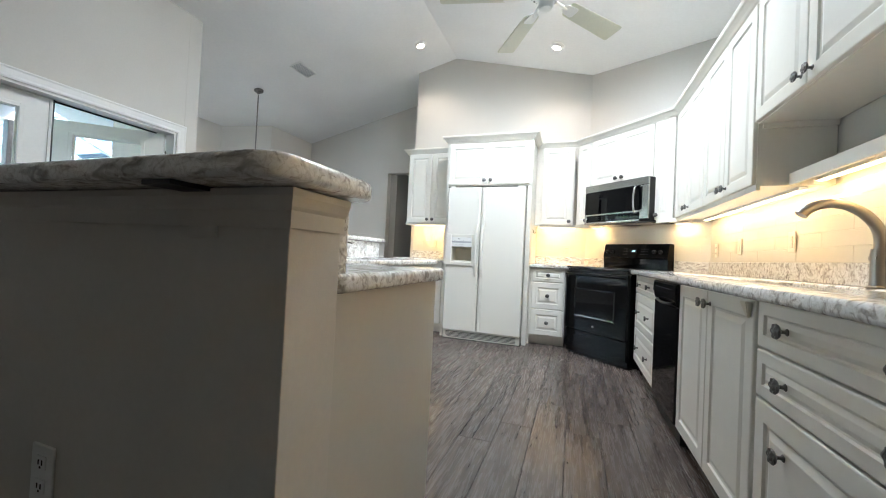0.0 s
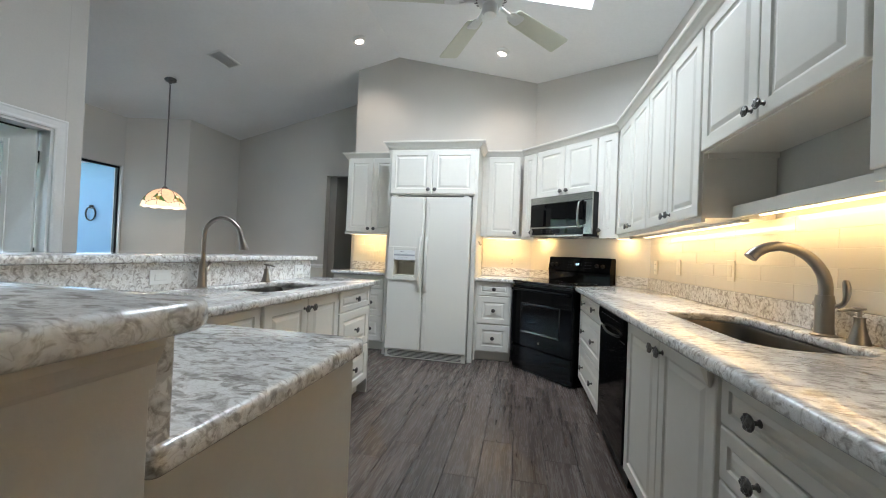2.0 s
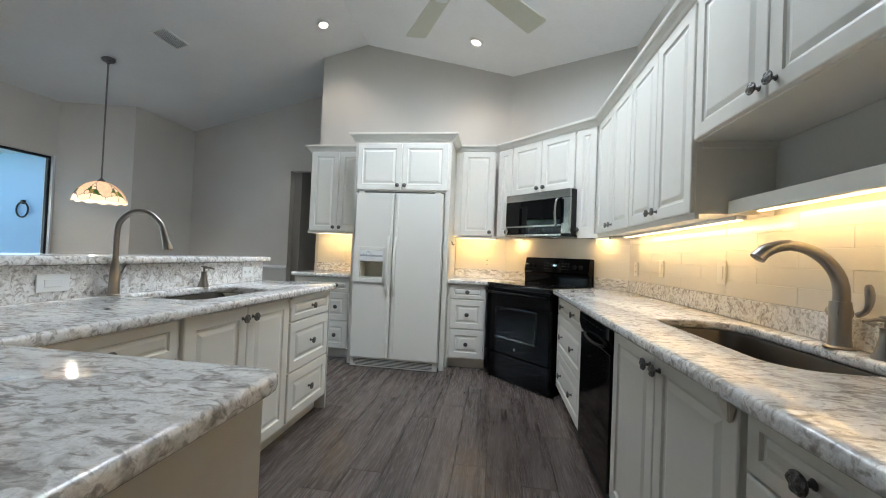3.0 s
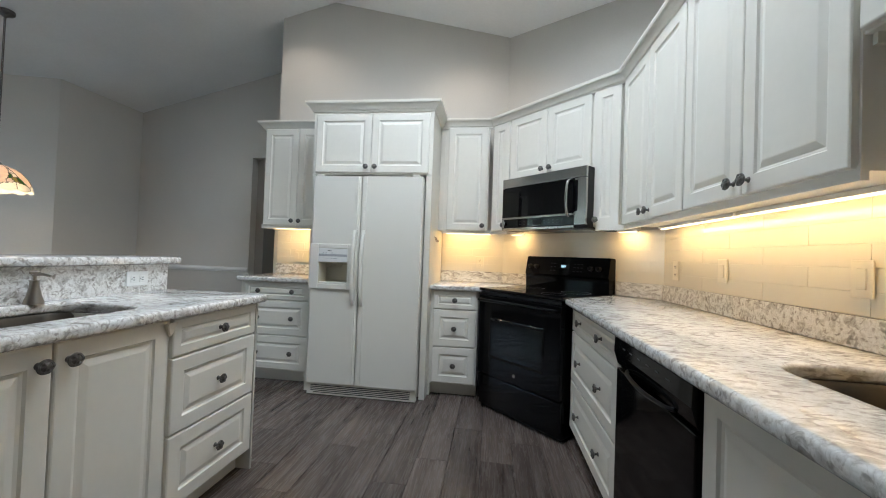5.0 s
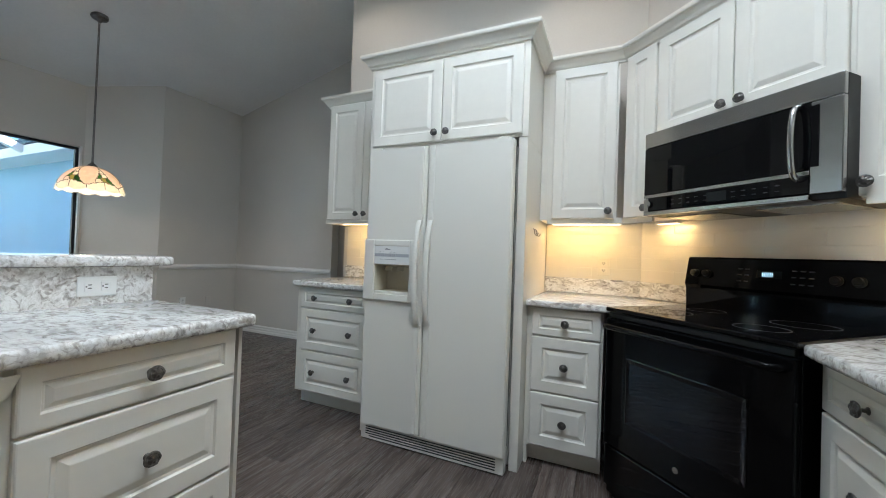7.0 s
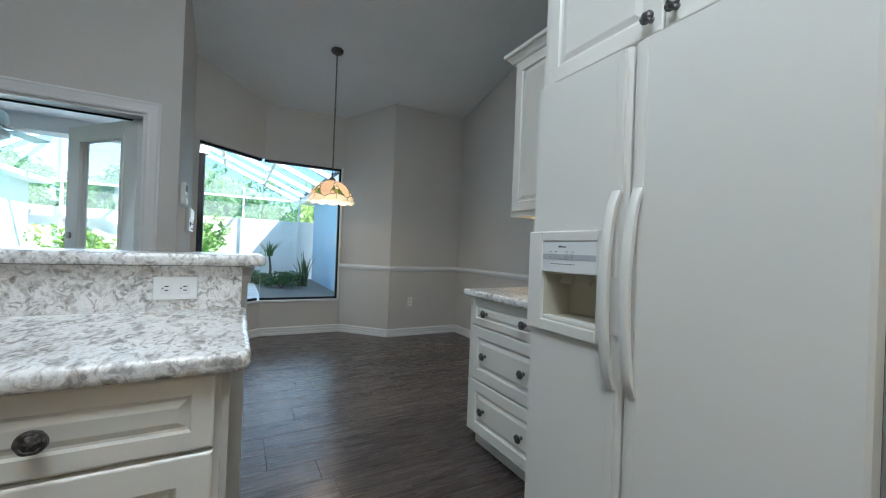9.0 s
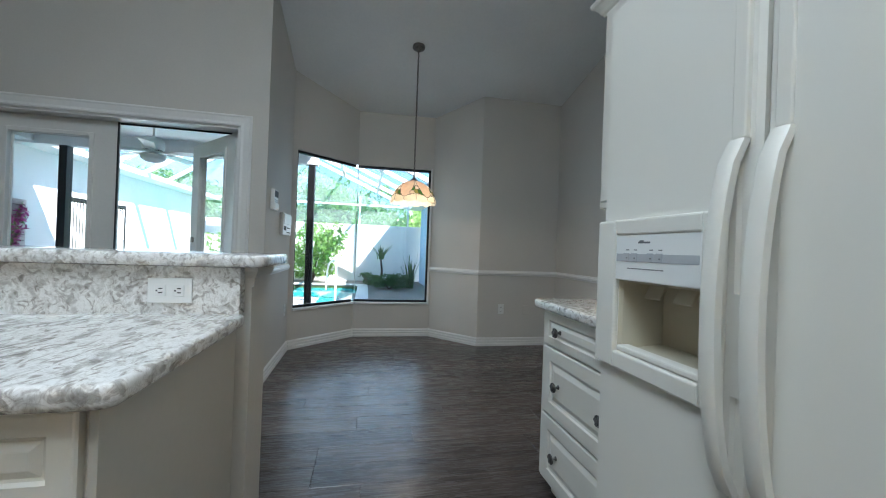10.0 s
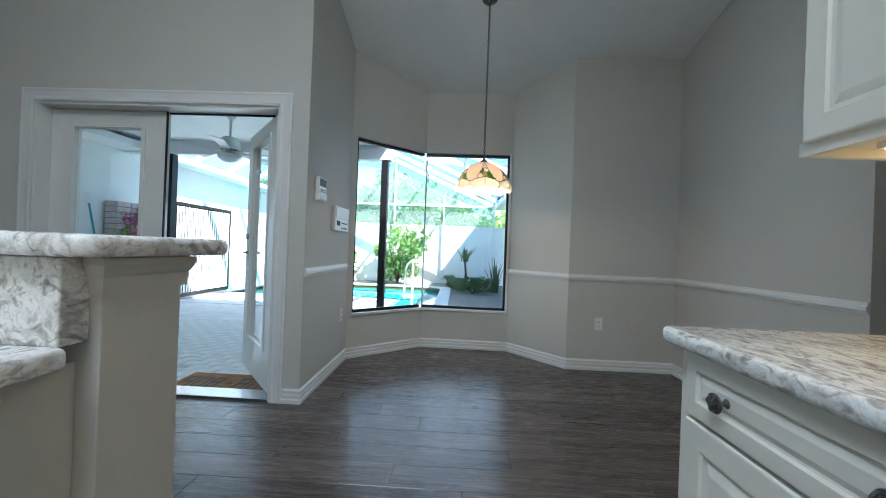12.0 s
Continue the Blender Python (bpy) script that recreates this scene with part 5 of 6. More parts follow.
def build_fan(m, blade_mat, body_mat, name, label, turn, reach, rod_top, light_bowl=False):
    """A five-bladed ceiling fan at rest; z=0 at the blades."""
    ob = thing(name, m, label, "ceiling fan")
    part("motor", lathe([(0.03, 0.16), (0.075, 0.145), (0.105, 0.115), (0.112, 0.06), (0.112, 0.03), (0.098, 0.005), (0.07, -0.004), (0.07, -0.02), (0.045, -0.035), (0.045, -0.075), (0.035, -0.09), (0.012, -0.095)], 26), body_mat, ob, smooth=True)
    vents = bmesh.new()
    for k in range(20):
        a = 2 * math.pi * k / 20
        p = [Vector((r * math.cos(a + d), r * math.sin(a + d), z)) for r, z, d in ((0.0985, 0.004, 0.0), (0.0985, 0.004, 0.16), (0.076, -0.0045, 0.26), (0.076, -0.0045, 0.08))]
        vents.faces.new([vents.verts.new(q) for q in p])
        vents.faces.new([vents.verts.new(q + Vector((0, 0, 0.004))) for q in reversed(p)])
    part("vent_slot", vents, M_DARK, ob, "dark slots under the motor")
    part("rod", tube([(0, 0, 0.15), (0, 0, rod_top)], 0.013, 12), body_mat, ob, smooth=True)
    part("canopy", lathe([(0.02, rod_top - 0.09), (0.055, rod_top - 0.06), (0.07, rod_top - 0.01), (0.07, rod_top + 0.03)], 20), body_mat, ob, smooth=True)
    if light_bowl:
        part("light_bowl", lathe([(0.10, -0.04), (0.13, -0.06), (0.12, -0.10), (0.07, -0.135), (0.01, -0.145)], 20), body_mat, ob, smooth=True)
    for k in range(5):
        ang = turn + 72 * k
        blade = part("blade", prism(rounded([(0.19, -0.055), (reach, -0.072), (reach, 0.072), (0.19, 0.055)], [0.03, 0.02, 0.02, 0.03], 4), -0.004, 0.004, 0.002, 1), blade_mat, ob)
        blade.matrix_basis = pose(0, 0, 0, 0, 0, ang) @ pose(0, 0, -0.012, -11, 0, 0)
        iron = bmesh.new()
        prism(rounded([(0.15, -0.03), (0.265, -0.042), (0.265, 0.042), (0.15, 0.03)], 0.028, 4), -0.014, -0.006, 0.003, 1, bm=iron)
        tube([(0.085, 0, 0.0), (0.13, 0, -0.006), (0.18, 0, -0.012)], 0.011, 8, iron)
        it = part("blade_iron", iron, body_mat, blade, "white blade bracket")
    return ob


FAN_Z = 2.625
build_fan(pose(0.705, 4.375, FAN_Z), M_FAN, M_FANBODY, "ceiling_fan", "white five-bladed ceiling fan hanging from the vaulted ceiling", 50, 0.675, ceil_z(0.705) - FAN_Z)


def build_vent():
    x, y = -2.537, 5.98
    ob = thing("ceiling_vent", pose(x, y, ceil_z(x), 0, SLOPE_W, 0), "white louvred ceiling vent", "vent")
    fr = bmesh.new()
    for x0, x1, y0, y1 in ((-0.09, -0.07, -0.17, 0.17), (0.07, 0.09, -0.17, 0.17), (-0.07, 0.07, -0.17, -0.15), (-0.07, 0.07, 0.15, 0.17)):
        box(x0, x1, y0, y1, -0.010, 0.002, 0.002, 1, fr)
    part("frame", fr, M_PLATE, ob)
    part("backing", box(-0.07, 0.07, -0.15, 0.15, -0.002, 0.002), M_GREYBAR, ob)
    for k in range(8):
        s = part("slat", box(-0.009, 0.009, -0.15, 0.15, -0.001, 0.001), M_PLATE, ob)
        s.matrix_basis = pose(-0.061 + k * 0.0175, 0, -0.006, 0, 35, 0)


build_vent()

sk = thing("skylight", pose(0.685, 4.91, ceil_z(0.685) + 0.165, 0, SLOPE_E, 0), "bright frosted skylight in the vaulted ceiling", "skylight", kind="structure")
part("diffuser", box(-0.80, 0.80, -0.62, 0.62, 0.03, 0.05), M_PLATE, sk)
kerb = bmesh.new()
box(-0.80, -0.768, -0.62, 0.62, -0.02, 0.03, bm=kerb)
box(0.768, 0.80, -0.62, 0.62, -0.02, 0.03, bm=kerb)
box(-0.768, 0.768, -0.62, -0.582, -0.02, 0.03, bm=kerb)
box(-0.768, 0.768, 0.582, 0.62, -0.02, 0.03, bm=kerb)
part("kerb", kerb, M_CEIL, sk)

# ---- outlets, switches and controls ----


def outlet(m, label, kind="duplex", w=0.072, h=0.116, material=None):
    """A wall plate facing -y of m."""
    ob = thing("wall_outlet" if kind == "duplex" else "wall_switch", m, label, "outlet" if kind == "duplex" else "switch")
    mat = material or M_PLATE
    part("plate", box(-w / 2, w / 2, -0.006, 0.0, -h / 2, h / 2, 0.002), mat, ob)
    if kind == "duplex":
        for zc in (-0.024, 0.024):
            part("socket", box(-0.017, 0.017, -0.008, -0.005, zc - 0.014, zc + 0.014, 0.002), mat, ob)
            for xx in (-0.006, 0.006):
                part("slot", box(xx - 0.0016, xx + 0.0016, -0.0088, -0.0075, zc - 0.004, zc + 0.006), M_DARK, ob)
            part("slot", box(-0.0022, 0.0022, -0.0088, -0.0075, zc - 0.011, zc - 0.007), M_DARK, ob)
    elif kind == "rocker":
        n = 3 if w > 0.12 else 1
        for k in range(n):
            xx = (k - (n - 1) / 2) * 0.046
            part("rocker", box(xx - 0.016, xx + 0.016, -0.009, -0.005, -0.033, 0.033, 0.002), mat, ob)
    return ob


M_CREAMPLATE = painted("cream_plastic", (0.76, 0.71, 0.60), 0.3, spread=0.02, bump=0.0)
outlet(pose(-0.831, 5.0, 0.982) @ pose(0, 0, 0, 0, 0, 90) @ pose(0, 0, 0, 0, 90, 0), "white duplex outlet on the island's quartz splashback")
outlet(pose(-0.831, 3.80, 0.982) @ pose(0, 0, 0, 0, 0, 90) @ pose(0, 0, 0, 0, 90, 0), "white rocker switch on the island's quartz splashback", "rocker")
outlet(pose(-0.831, 3.15, 0.982) @ pose(0, 0, 0, 0, 0, 90) @ pose(0, 0, 0, 0, 90, 0), "white duplex outlet on the island's quartz splashback")
for yy in (5.31, 4.61):
    outlet(pose(2.0845, yy, 1.13, 0, 0, -90), "cream switch plate on the tiled wall", "rocker", material=M_CREAMPLATE)
outlet(pose(2.0845, 5.78, 1.115, 0, 0, -90), "cream duplex outlet on the tiled wall", material=M_CREAMPLATE)
outlet(pose(0.841, 6.984, 1.10), "cream duplex outlet on the tiled wall", material=M_CREAMPLATE)
outlet(pose(-1.0, 6.984, 1.10), "cream triple switch plate on the tiled wall", "rocker", 0.165, 0.116, M_CREAMPLATE)
outlet(pose(-3.894, 7.175, 0.44, 0, 0, 90), "white duplex outlet on the nook wall")
outlet(pose(-3.894, 7.495, 0.43, 0, 0, 90), "greige wall plate on the nook wall", "blank", 0.07, 0.11, M_WALL)
outlet(pose(-3.68, 4.7575, 0.455, 0, 0, 180), "white duplex outlet on the nook wall")
outlet(pose(-0.08, 2.465, 0.47), "white duplex outlet on the island half wall")

NS = 180 + math.degrees(math.atan2(4.765 - 4.755, -2.79 + 3.85))
keypad = thing("alarm_keypad", pose(-3.01, 4.7625, 1.415, 0, 0, NS), "white alarm keypad with a dark display on the wall", "alarm keypad")
part("body", box(-0.075, 0.075, -0.032, 0.0, 0.0, 0.172, 0.006), M_PLATE, keypad)
part("display", box(-0.064, 0.064, -0.034, -0.031, 0.108, 0.162, 0.002), M_DARK, keypad)
part("flap", box(-0.068, 0.068, -0.040, -0.030, 0.010, 0.056, 0.003), M_PLATE, keypad)
kb = bmesh.new()
for i in range(4):
    for j in range(2):
        box(-0.045 + i * 0.025, -0.03 + i * 0.025, -0.035, -0.031, 0.062 + j * 0.016, 0.072 + j * 0.016, bm=kb)
part("keys", kb, M_GREYBAR, keypad)
ctl = thing("pool_controller", pose(-3.51, 4.758, 1.216, 0, 0, NS), "white wall-mounted control panel with small buttons", "control panel")
part("body", box(-0.19, 0.19, -0.034, 0.0, 0.0, 0.21, 0.008), M_PLATE, ctl)
part("cover", box(-0.175, 0.175, -0.040, -0.032, 0.105, 0.198, 0.004), M_PLATE, ctl)
cb = bmesh.new()
box(-0.15, -0.06, -0.0365, -0.033, 0.045, 0.085, bm=cb)
for k in range(4):
    box(-0.02 + k * 0.042, 0.008 + k * 0.042, -0.0365, -0.033, 0.022, 0.032, bm=cb)
    box(-0.02 + k * 0.042, 0.008 + k * 0.042, -0.0365, -0.033, 0.066, 0.076, bm=cb)
part("buttons", cb, M_DARK, ctl)


def clip(m):
    """A small wedge-shaped clip on a cabinet front."""
    ob = thing("door_clip", m, "small cream plastic clip on a cabinet door", "clip")
    bm = bmesh.new()
    front = [bm.verts.new(p) for p in ((-0.028, -0.002, 0.0), (0.028, -0.002, 0.0), (0.012, -0.002, -0.05), (-0.004, -0.002, -0.055))]
    out = [bm.verts.new(p) for p in ((-0.026, -0.022, 0.002), (0.026, -0.022, 0.004), (0.010, -0.010, -0.046), (-0.002, -0.010, -0.05))]
    for k in range(4):
        bm.faces.new((front[k], front[(k + 1) % 4], out[(k + 1) % 4], out[k]))
    bm.faces.new(out)
    bm.faces.new(list(reversed(front)))
    bmesh.ops.bevel(bm, geom=bm.edges[:], offset=0.003, segments=2, affect="EDGES")
    part("wedge", bm, M_CREAMPLATE, ob, smooth=True)


clip(pose(ISL_X + 0.0, 4.60, 0.858, 0, 0, 90))
clip(pose(BASE_X + 0.0, 3.455, 0.858, 0, 0, -90))
hooks = thing("wall_hooks", pose(0.4615, 6.52, 1.285, 0, 0, 90), "pair of small chrome hooks on the refrigerator panel", "hooks")
for k in (-0.035, 0.035):
    hk = tube(smooth_path([(k, 0.0, 0.03), (k, -0.008, 0.02), (k, -0.010, 0.0), (k, -0.022, -0.012), (k, -0.03, 0.004)], 4), 0.003, 6)
    part("hook", hk, M_STEEL, hooks, smooth=True)

# a stained wooden door at the hall's end
hall_door = thing("door_3", pose(-1.78, 10.19, 0), "dark stained wooden door at the end of the hall", "door", kind="structure")
part("leaf", rings_mesh(0.55, 2.02, [(0, 0.0), (0.09, 0.0), (0.10, 0.008), (0.13, 0.002)], 0.02), M_WOODDOOR, hall_door).matrix_basis = pose(0, -0.03, 0)
part("frame", box(-0.07, 0.0, -0.03, 0.0, 0, 2.09, 0.004), M_WOODDOOR, hall_door)

# ---- outside: patio, pool, garden ----
M_PAVER = painted("paver", (0.70, 0.70, 0.69), 0.8, spread=0.2, large=3, fine=60, bump=0.5)
M_SAND = painted("paver_joint", (0.22, 0.20, 0.18), 0.9)
M_LAWN = painted("lawn", (0.06, 0.10, 0.03), 0.9, spread=0.5, large=6, fine=50, bump=0.6)
M_STUCCO = painted("white_stucco", (0.84, 0.84, 0.83), 0.85, fine=70, bump=0.5)
# blue of the open shade on the wing's wall, put into the stucco colour
M_SHADEWALL = painted("blue_shade_stucco", (0.33, 0.50, 0.66), 0.85, fine=70, bump=0.5)
M_ALU = painted("white_aluminium", (0.80, 0.80, 0.80), 0.4)
M_WATER = painted("pool_water", (0.05, 0.42, 0.45), 0.04, spread=0.25, large=1.2, fine=5, bump=0.2)
M_BARK = painted("bark", (0.10, 0.07, 0.05), 0.9, spread=0.4, large=8, fine=60, bump=0.6)
M_COIR = painted("coir", (0.26, 0.12, 0.035), 0.95, spread=0.35, large=20, fine=300, bump=0.9)
M_PINK = painted("flower_petals", (0.60, 0.10, 0.36), 0.6, spread=0.4, large=20)
M_BRICK = painted("garden_brick", (0.62, 0.54, 0.52), 0.85, spread=0.3, large=12)
M_TEAL = painted("teal_coating", (0.05, 0.36, 0.38), 0.4)
M_BLIND = painted("vertical_blind", (0.70, 0.70, 0.68), 0.6)


def make_leaf(name, dark, light):
    n = Nodes(name).surface(0.5)
    geo = n.tree.nodes.new("ShaderNodeNewGeometry")
    tint = n.ramp(geo.outputs["Random Per Island"], ((0.0, dark), (1.0, light)))
    n.colour(tint)
    thin = n.tree.nodes.new("ShaderNodeBsdfTranslucent")
    n.link(tint, thin.inputs["Color"])
    both = n.tree.nodes.new("ShaderNodeAddShader")
    n.link(n.bsdf.outputs[0], both.inputs[0])
    n.link(thin.outputs[0], both.inputs[1])
    n.link(both.outputs[0], n.tree.nodes["Material Output"].inputs["Surface"])
    return n.mat


M_LEAVES = make_leaf("leaves", (0.06, 0.12, 0.025), (0.16, 0.26, 0.06))
M_DARKLEAF = make_leaf("dark_leaves", (0.018, 0.045, 0.012), (0.05, 0.10, 0.025))
M_TREELEAF = make_leaf("tree_leaves", (0.10, 0.17, 0.05), (0.26, 0.36, 0.13))
GROUND = -0.06
POOL = (-11.6, -7.3, 0.6, 5.35)


def ground_ring():
    """The garden's ground to the horizon, with the pool let in."""
    far = 400
    outer = [(-far, -far), (far, -far), (far, far), (-far, far)]
    hole = rounded([(POOL[0], POOL[2]), (POOL[1], POOL[2]), (POOL[1], POOL[3]), (POOL[0], POOL[3])], 0.5, 6)
    return prism(outer, -0.5, GROUND - 0.035, holes=[hole])


tagged(part("ground", ground_ring(), M_LAWN), "green lawn reaching to the horizon", "ground", kind="structure")
deck_hole = rounded([(POOL[0], POOL[2]), (POOL[1], POOL[2]), (POOL[1], POOL[3]), (POOL[0], POOL[3])], 0.5, 6)
deck = tagged(part("pavement", prism([(-13.2, -6), (-2.95, -6), (-2.95, 4.6), (-4.05, 4.6), (-4.62, 5.3), (-4.6, 7.05), (-4.1, 7.6), (-13.2, 7.6)], -0.12, GROUND - 0.006, holes=[deck_hole]), M_SAND), "grey paved pool deck", "pavement", kind="structure")
pool = thing("swimming_pool", pose(0, 0, 0), "turquoise swimming pool with a light coping", "pool")
part("water", prism(rounded([(POOL[0] + 0.01, POOL[2] + 0.01), (POOL[1] - 0.01, POOL[2] + 0.01), (POOL[1] - 0.01, POOL[3] - 0.01), (POOL[0] + 0.01, POOL[3] - 0.01)], 0.5, 6), -0.6, -0.17), M_WATER, pool)
part("coping", prism(rounded([(POOL[0] - 0.3, POOL[2] - 0.3), (POOL[1] + 0.3, POOL[2] - 0.3), (POOL[1] + 0.3, POOL[3] + 0.3), (POOL[0] - 0.3, POOL[3] + 0.3)], 0.6, 6), GROUND - 0.005, GROUND + 0.012, 0.005, 1, [deck_hole]), M_PAVER, pool)

# patio roof, posts, outdoor fan
roof = tagged(part("patio_roof", box(-5.95, -2.935, -4.0, 4.72, 2.62, 2.80), M_STUCCO), "white plastered patio roof", "roof", kind="structure")
tagged(part("eave", prism([(-2.94, 4.62), (-3.92, 4.615), (-4.59, 5.37), (-4.565, 6.455), (-4.045, 6.945), (-4.045, 8.0), (-5.0, 8.0), (-5.0, 7.3), (-5.35, 6.9), (-5.35, 5.0), (-4.4, 3.95), (-2.94, 3.95)], 2.46, 2.56), M_STUCCO), "white plastered eave over the bay window", "eave", kind="structure")
tagged(part("fascia", box(-6.05, -5.90, -4.0, 4.75, 2.42, 2.66), M_ALU), "white patio roof beam", "beam", kind="structure")
for py in (1.30, 4.66):
    tagged(part("patio_post", box(-6.02, -5.90, py - 0.05, py + 0.05, GROUND - 0.02, 2.42, 0.004), M_BRONZE), "dark bronze patio post", "post", "patio posts")
build_fan(pose(-4.6, 3.07, 2.17), M_FANBODY, M_FANBODY, "outdoor_fan", "white five-bladed fan under the patio roof", 20, 0.62, 0.45, True)

# house wings
wing = thing("house_wing", pose(0, 0, 0), "white stuccoed wing of the house with a sliding door", "house")
part("wall", box(-12.6, -4.6, 0.35, 0.55, GROUND - 0.05, 2.45), M_STUCCO, wing)
part("roof", box(-12.8, -4.4, 0.0, 0.95, 2.45, 2.55), M_ALU, wing, "white eave")
sl = part("sliding_door", box(-8.66, -6.96, 0.552, 0.60, 0.0, 1.80), M_BRONZE, wing, "dark framed sliding glass door with vertical blinds")
for k in range(3):
    part("pane", box(-8.61 + k * 0.555, -8.10 + k * 0.555, 0.601, 0.606, 0.06, 1.74), M_BLACKGLASS, sl)
for k in range(22):
    part("blind_slat", box(-8.58 + k * 0.073, -8.53 + k * 0.073, 0.608, 0.611, 0.08, 1.72), M_BLIND, sl)
wing2 = thing("house_wing", pose(0, 0, 0), "white stuccoed wing of the house beside the pool deck", "house")
part("wall", box(-12.9, -4.15, 7.45, 7.65, GROUND - 0.05, 2.5), M_SHADEWALL, wing2, "stucco wall with blue shade in its colour")
part("roof", box(-13.0, -4.05, 7.0, 9.5, 2.5, 2.66), M_ALU, wing2, "white eave")
M_SHINGLE = painted("slate_shingle", (0.045, 0.055, 0.085), 0.8, spread=0.4, large=5, fine=40, bump=0.5)
for k in range(9):
    part("shingle_row", box(-13.0, -4.05, 6.98 + k * 0.24, 7.26 + k * 0.24, 2.665 + k * 0.085, 2.765 + k * 0.085, 0.008, 1), M_SHINGLE, wing2, "dark slate shingles")
gw = tagged(part("garden_wall", box(-13.4, -13.2, -8.0, 8.5, GROUND - 0.05, 1.92, 0.01), M_STUCCO), "white stuccoed garden wall behind the pool", "wall", kind="structure")

# pool cage
cage = thing("pool_cage", pose(0, 0, 0), "white aluminium pool cage over the pool and deck", "pool cage")
for x in (-6.6, -7.9, -9.2, -10.5, -11.8, -13.1):
    part("rafter", tube([(x, 7.05, 2.58), (x, 3.6, 4.1), (x, 1.0, 4.1), (x, -1.5, 2.5)], 0.075, 4), M_ALU, cage)
for y, z in ((5.9, 3.09), (4.75, 3.6), (3.6, 4.1), (1.0, 4.1)):
    part("purlin", tube([(-6.0, y, z), (-13.1, y, z)], 0.05, 4), M_ALU, cage)
for y in (-1.5, 1.0, 3.6, 5.3, 7.0):
    part("upright", tube([(-13.12, y, GROUND), (-13.12, y, 4.1 if 1 <= y <= 3.6 else 2.9)], 0.04, 4), M_ALU, cage)
part("beam", tube([(-13.1, -1.5, 2.6), (-13.1, 7.0, 2.6)], 0.045, 4), M_ALU, cage)
M_SCREEN = Nodes("insect_screen")
veil = M_SCREEN.add("ShaderNodeBsdfTransparent", Color=(0.46, 0.60, 0.66, 1))
mesh_cloth = M_SCREEN.add("ShaderNodeBsdfDiffuse", Color=(0.60, 0.68, 0.72, 1))
cloth_mix = M_SCREEN.tree.nodes.new("ShaderNodeMixShader")
cloth_mix.inputs[0].default_value = 0.22
M_SCREEN.link(veil.outputs[0], cloth_mix.inputs[1])
M_SCREEN.link(mesh_cloth.outputs[0], cloth_mix.inputs[2])
M_SCREEN.link(cloth_mix.outputs[0], M_SCREEN.tree.nodes["Material Output"].inputs["Surface"])
CX = (-6.0, -7.9, -9.2, -10.5, -11.8, -13.1)
CY = ((7.05, 2.58), (3.6, 4.1), (1.0, 4.1), (-1.5, 2.5))
for xa, xb in zip(CX, CX[1:]):
    for (ya, za), (yb, zb) in zip(CY, CY[1:]):
        bm = bmesh.new()
        bm.faces.new([bm.verts.new(p) for p in ((xa, ya, za + 0.06), (xb, ya, za + 0.06), (xb, yb, zb + 0.06), (xa, yb, zb + 0.06))])
        panel = part("screen", bm, M_SCREEN.mat, cage, "fine grey insect screen")
        panel.visible_shadow = False
for (ya, za), (yb, zb) in zip(CY, CY[1:]):
    bm = bmesh.new()
    bm.faces.new([bm.verts.new(p) for p in ((-13.16, ya, 1.93), (-13.16, yb, 1.93), (-13.16, yb, zb + 0.06), (-13.16, ya, za + 0.06))])
    panel = part("screen", bm, M_SCREEN.mat, cage, "fine grey insect screen")
    panel.visible_shadow = False
rail_ob = thing("hand_rail", pose(-7.15, 5.0, 0), "white tubular hand rail at the pool steps", "rail")
part("tube", tube(smooth_path([(0, 0, GROUND), (0, 0, 0.75), (-0.15, -0.05, 0.85), (-0.6, -0.2, 0.7), (-0.75, -0.25, 0.2)], 5), 0.02, 8), M_ALU, rail_ob, smooth=True)


def leaf_cloud(count, shape, size, rnd, bm=None):
    """Many small bent leaves; shape(rnd) gives each one's place."""
    bm = bm or bmesh.new()
    for _ in range(count):
        p = shape(rnd)
        m = pose(0, 0, 0, rnd.uniform(-70, 70), rnd.uniform(-70, 70), rnd.uniform(0, 360))
        s = size * rnd.uniform(0.6, 1.3)
        a, b, c, d = (p + m @ Vector(q) for q in ((-s, 0, 0), (0, -s * 0.4, s * 0.12), (s, 0, -s * 0.1), (0, s * 0.4, s * 0.12)))
        va, vb, vc, vd = (bm.verts.new(q) for q in (a, b, c, d))
        bm.faces.new((va, vb, vc))
        bm.faces.new((va, vc, vd))
    return bm


def blob(cx, cy, cz, rx, ry, rz, lumps, seed):
    """An uneven crown: places inside several overlapping lumps."""
    rnd0 = random.Random(seed)
    centres = [(cx + rnd0.uniform(-rx, rx) * 0.7, cy + rnd0.uniform(-ry, ry) * 0.7, cz + rnd0.uniform(-rz, rz) * 0.7, rnd0.uniform(0.3, 0.6)) for _ in range(lumps)]

    def shape(rnd):
        x, y, z, s = rnd.choice(centres)
        v = Vector((rnd.gauss(0, 1), rnd.gauss(0, 1), rnd.gauss(0, 1))).normalized() * rnd.uniform(0.5, 1.0)
        return Vector((x + v.x * rx * s, y + v.y * ry * s, z + v.z * rz * s))

    return shape


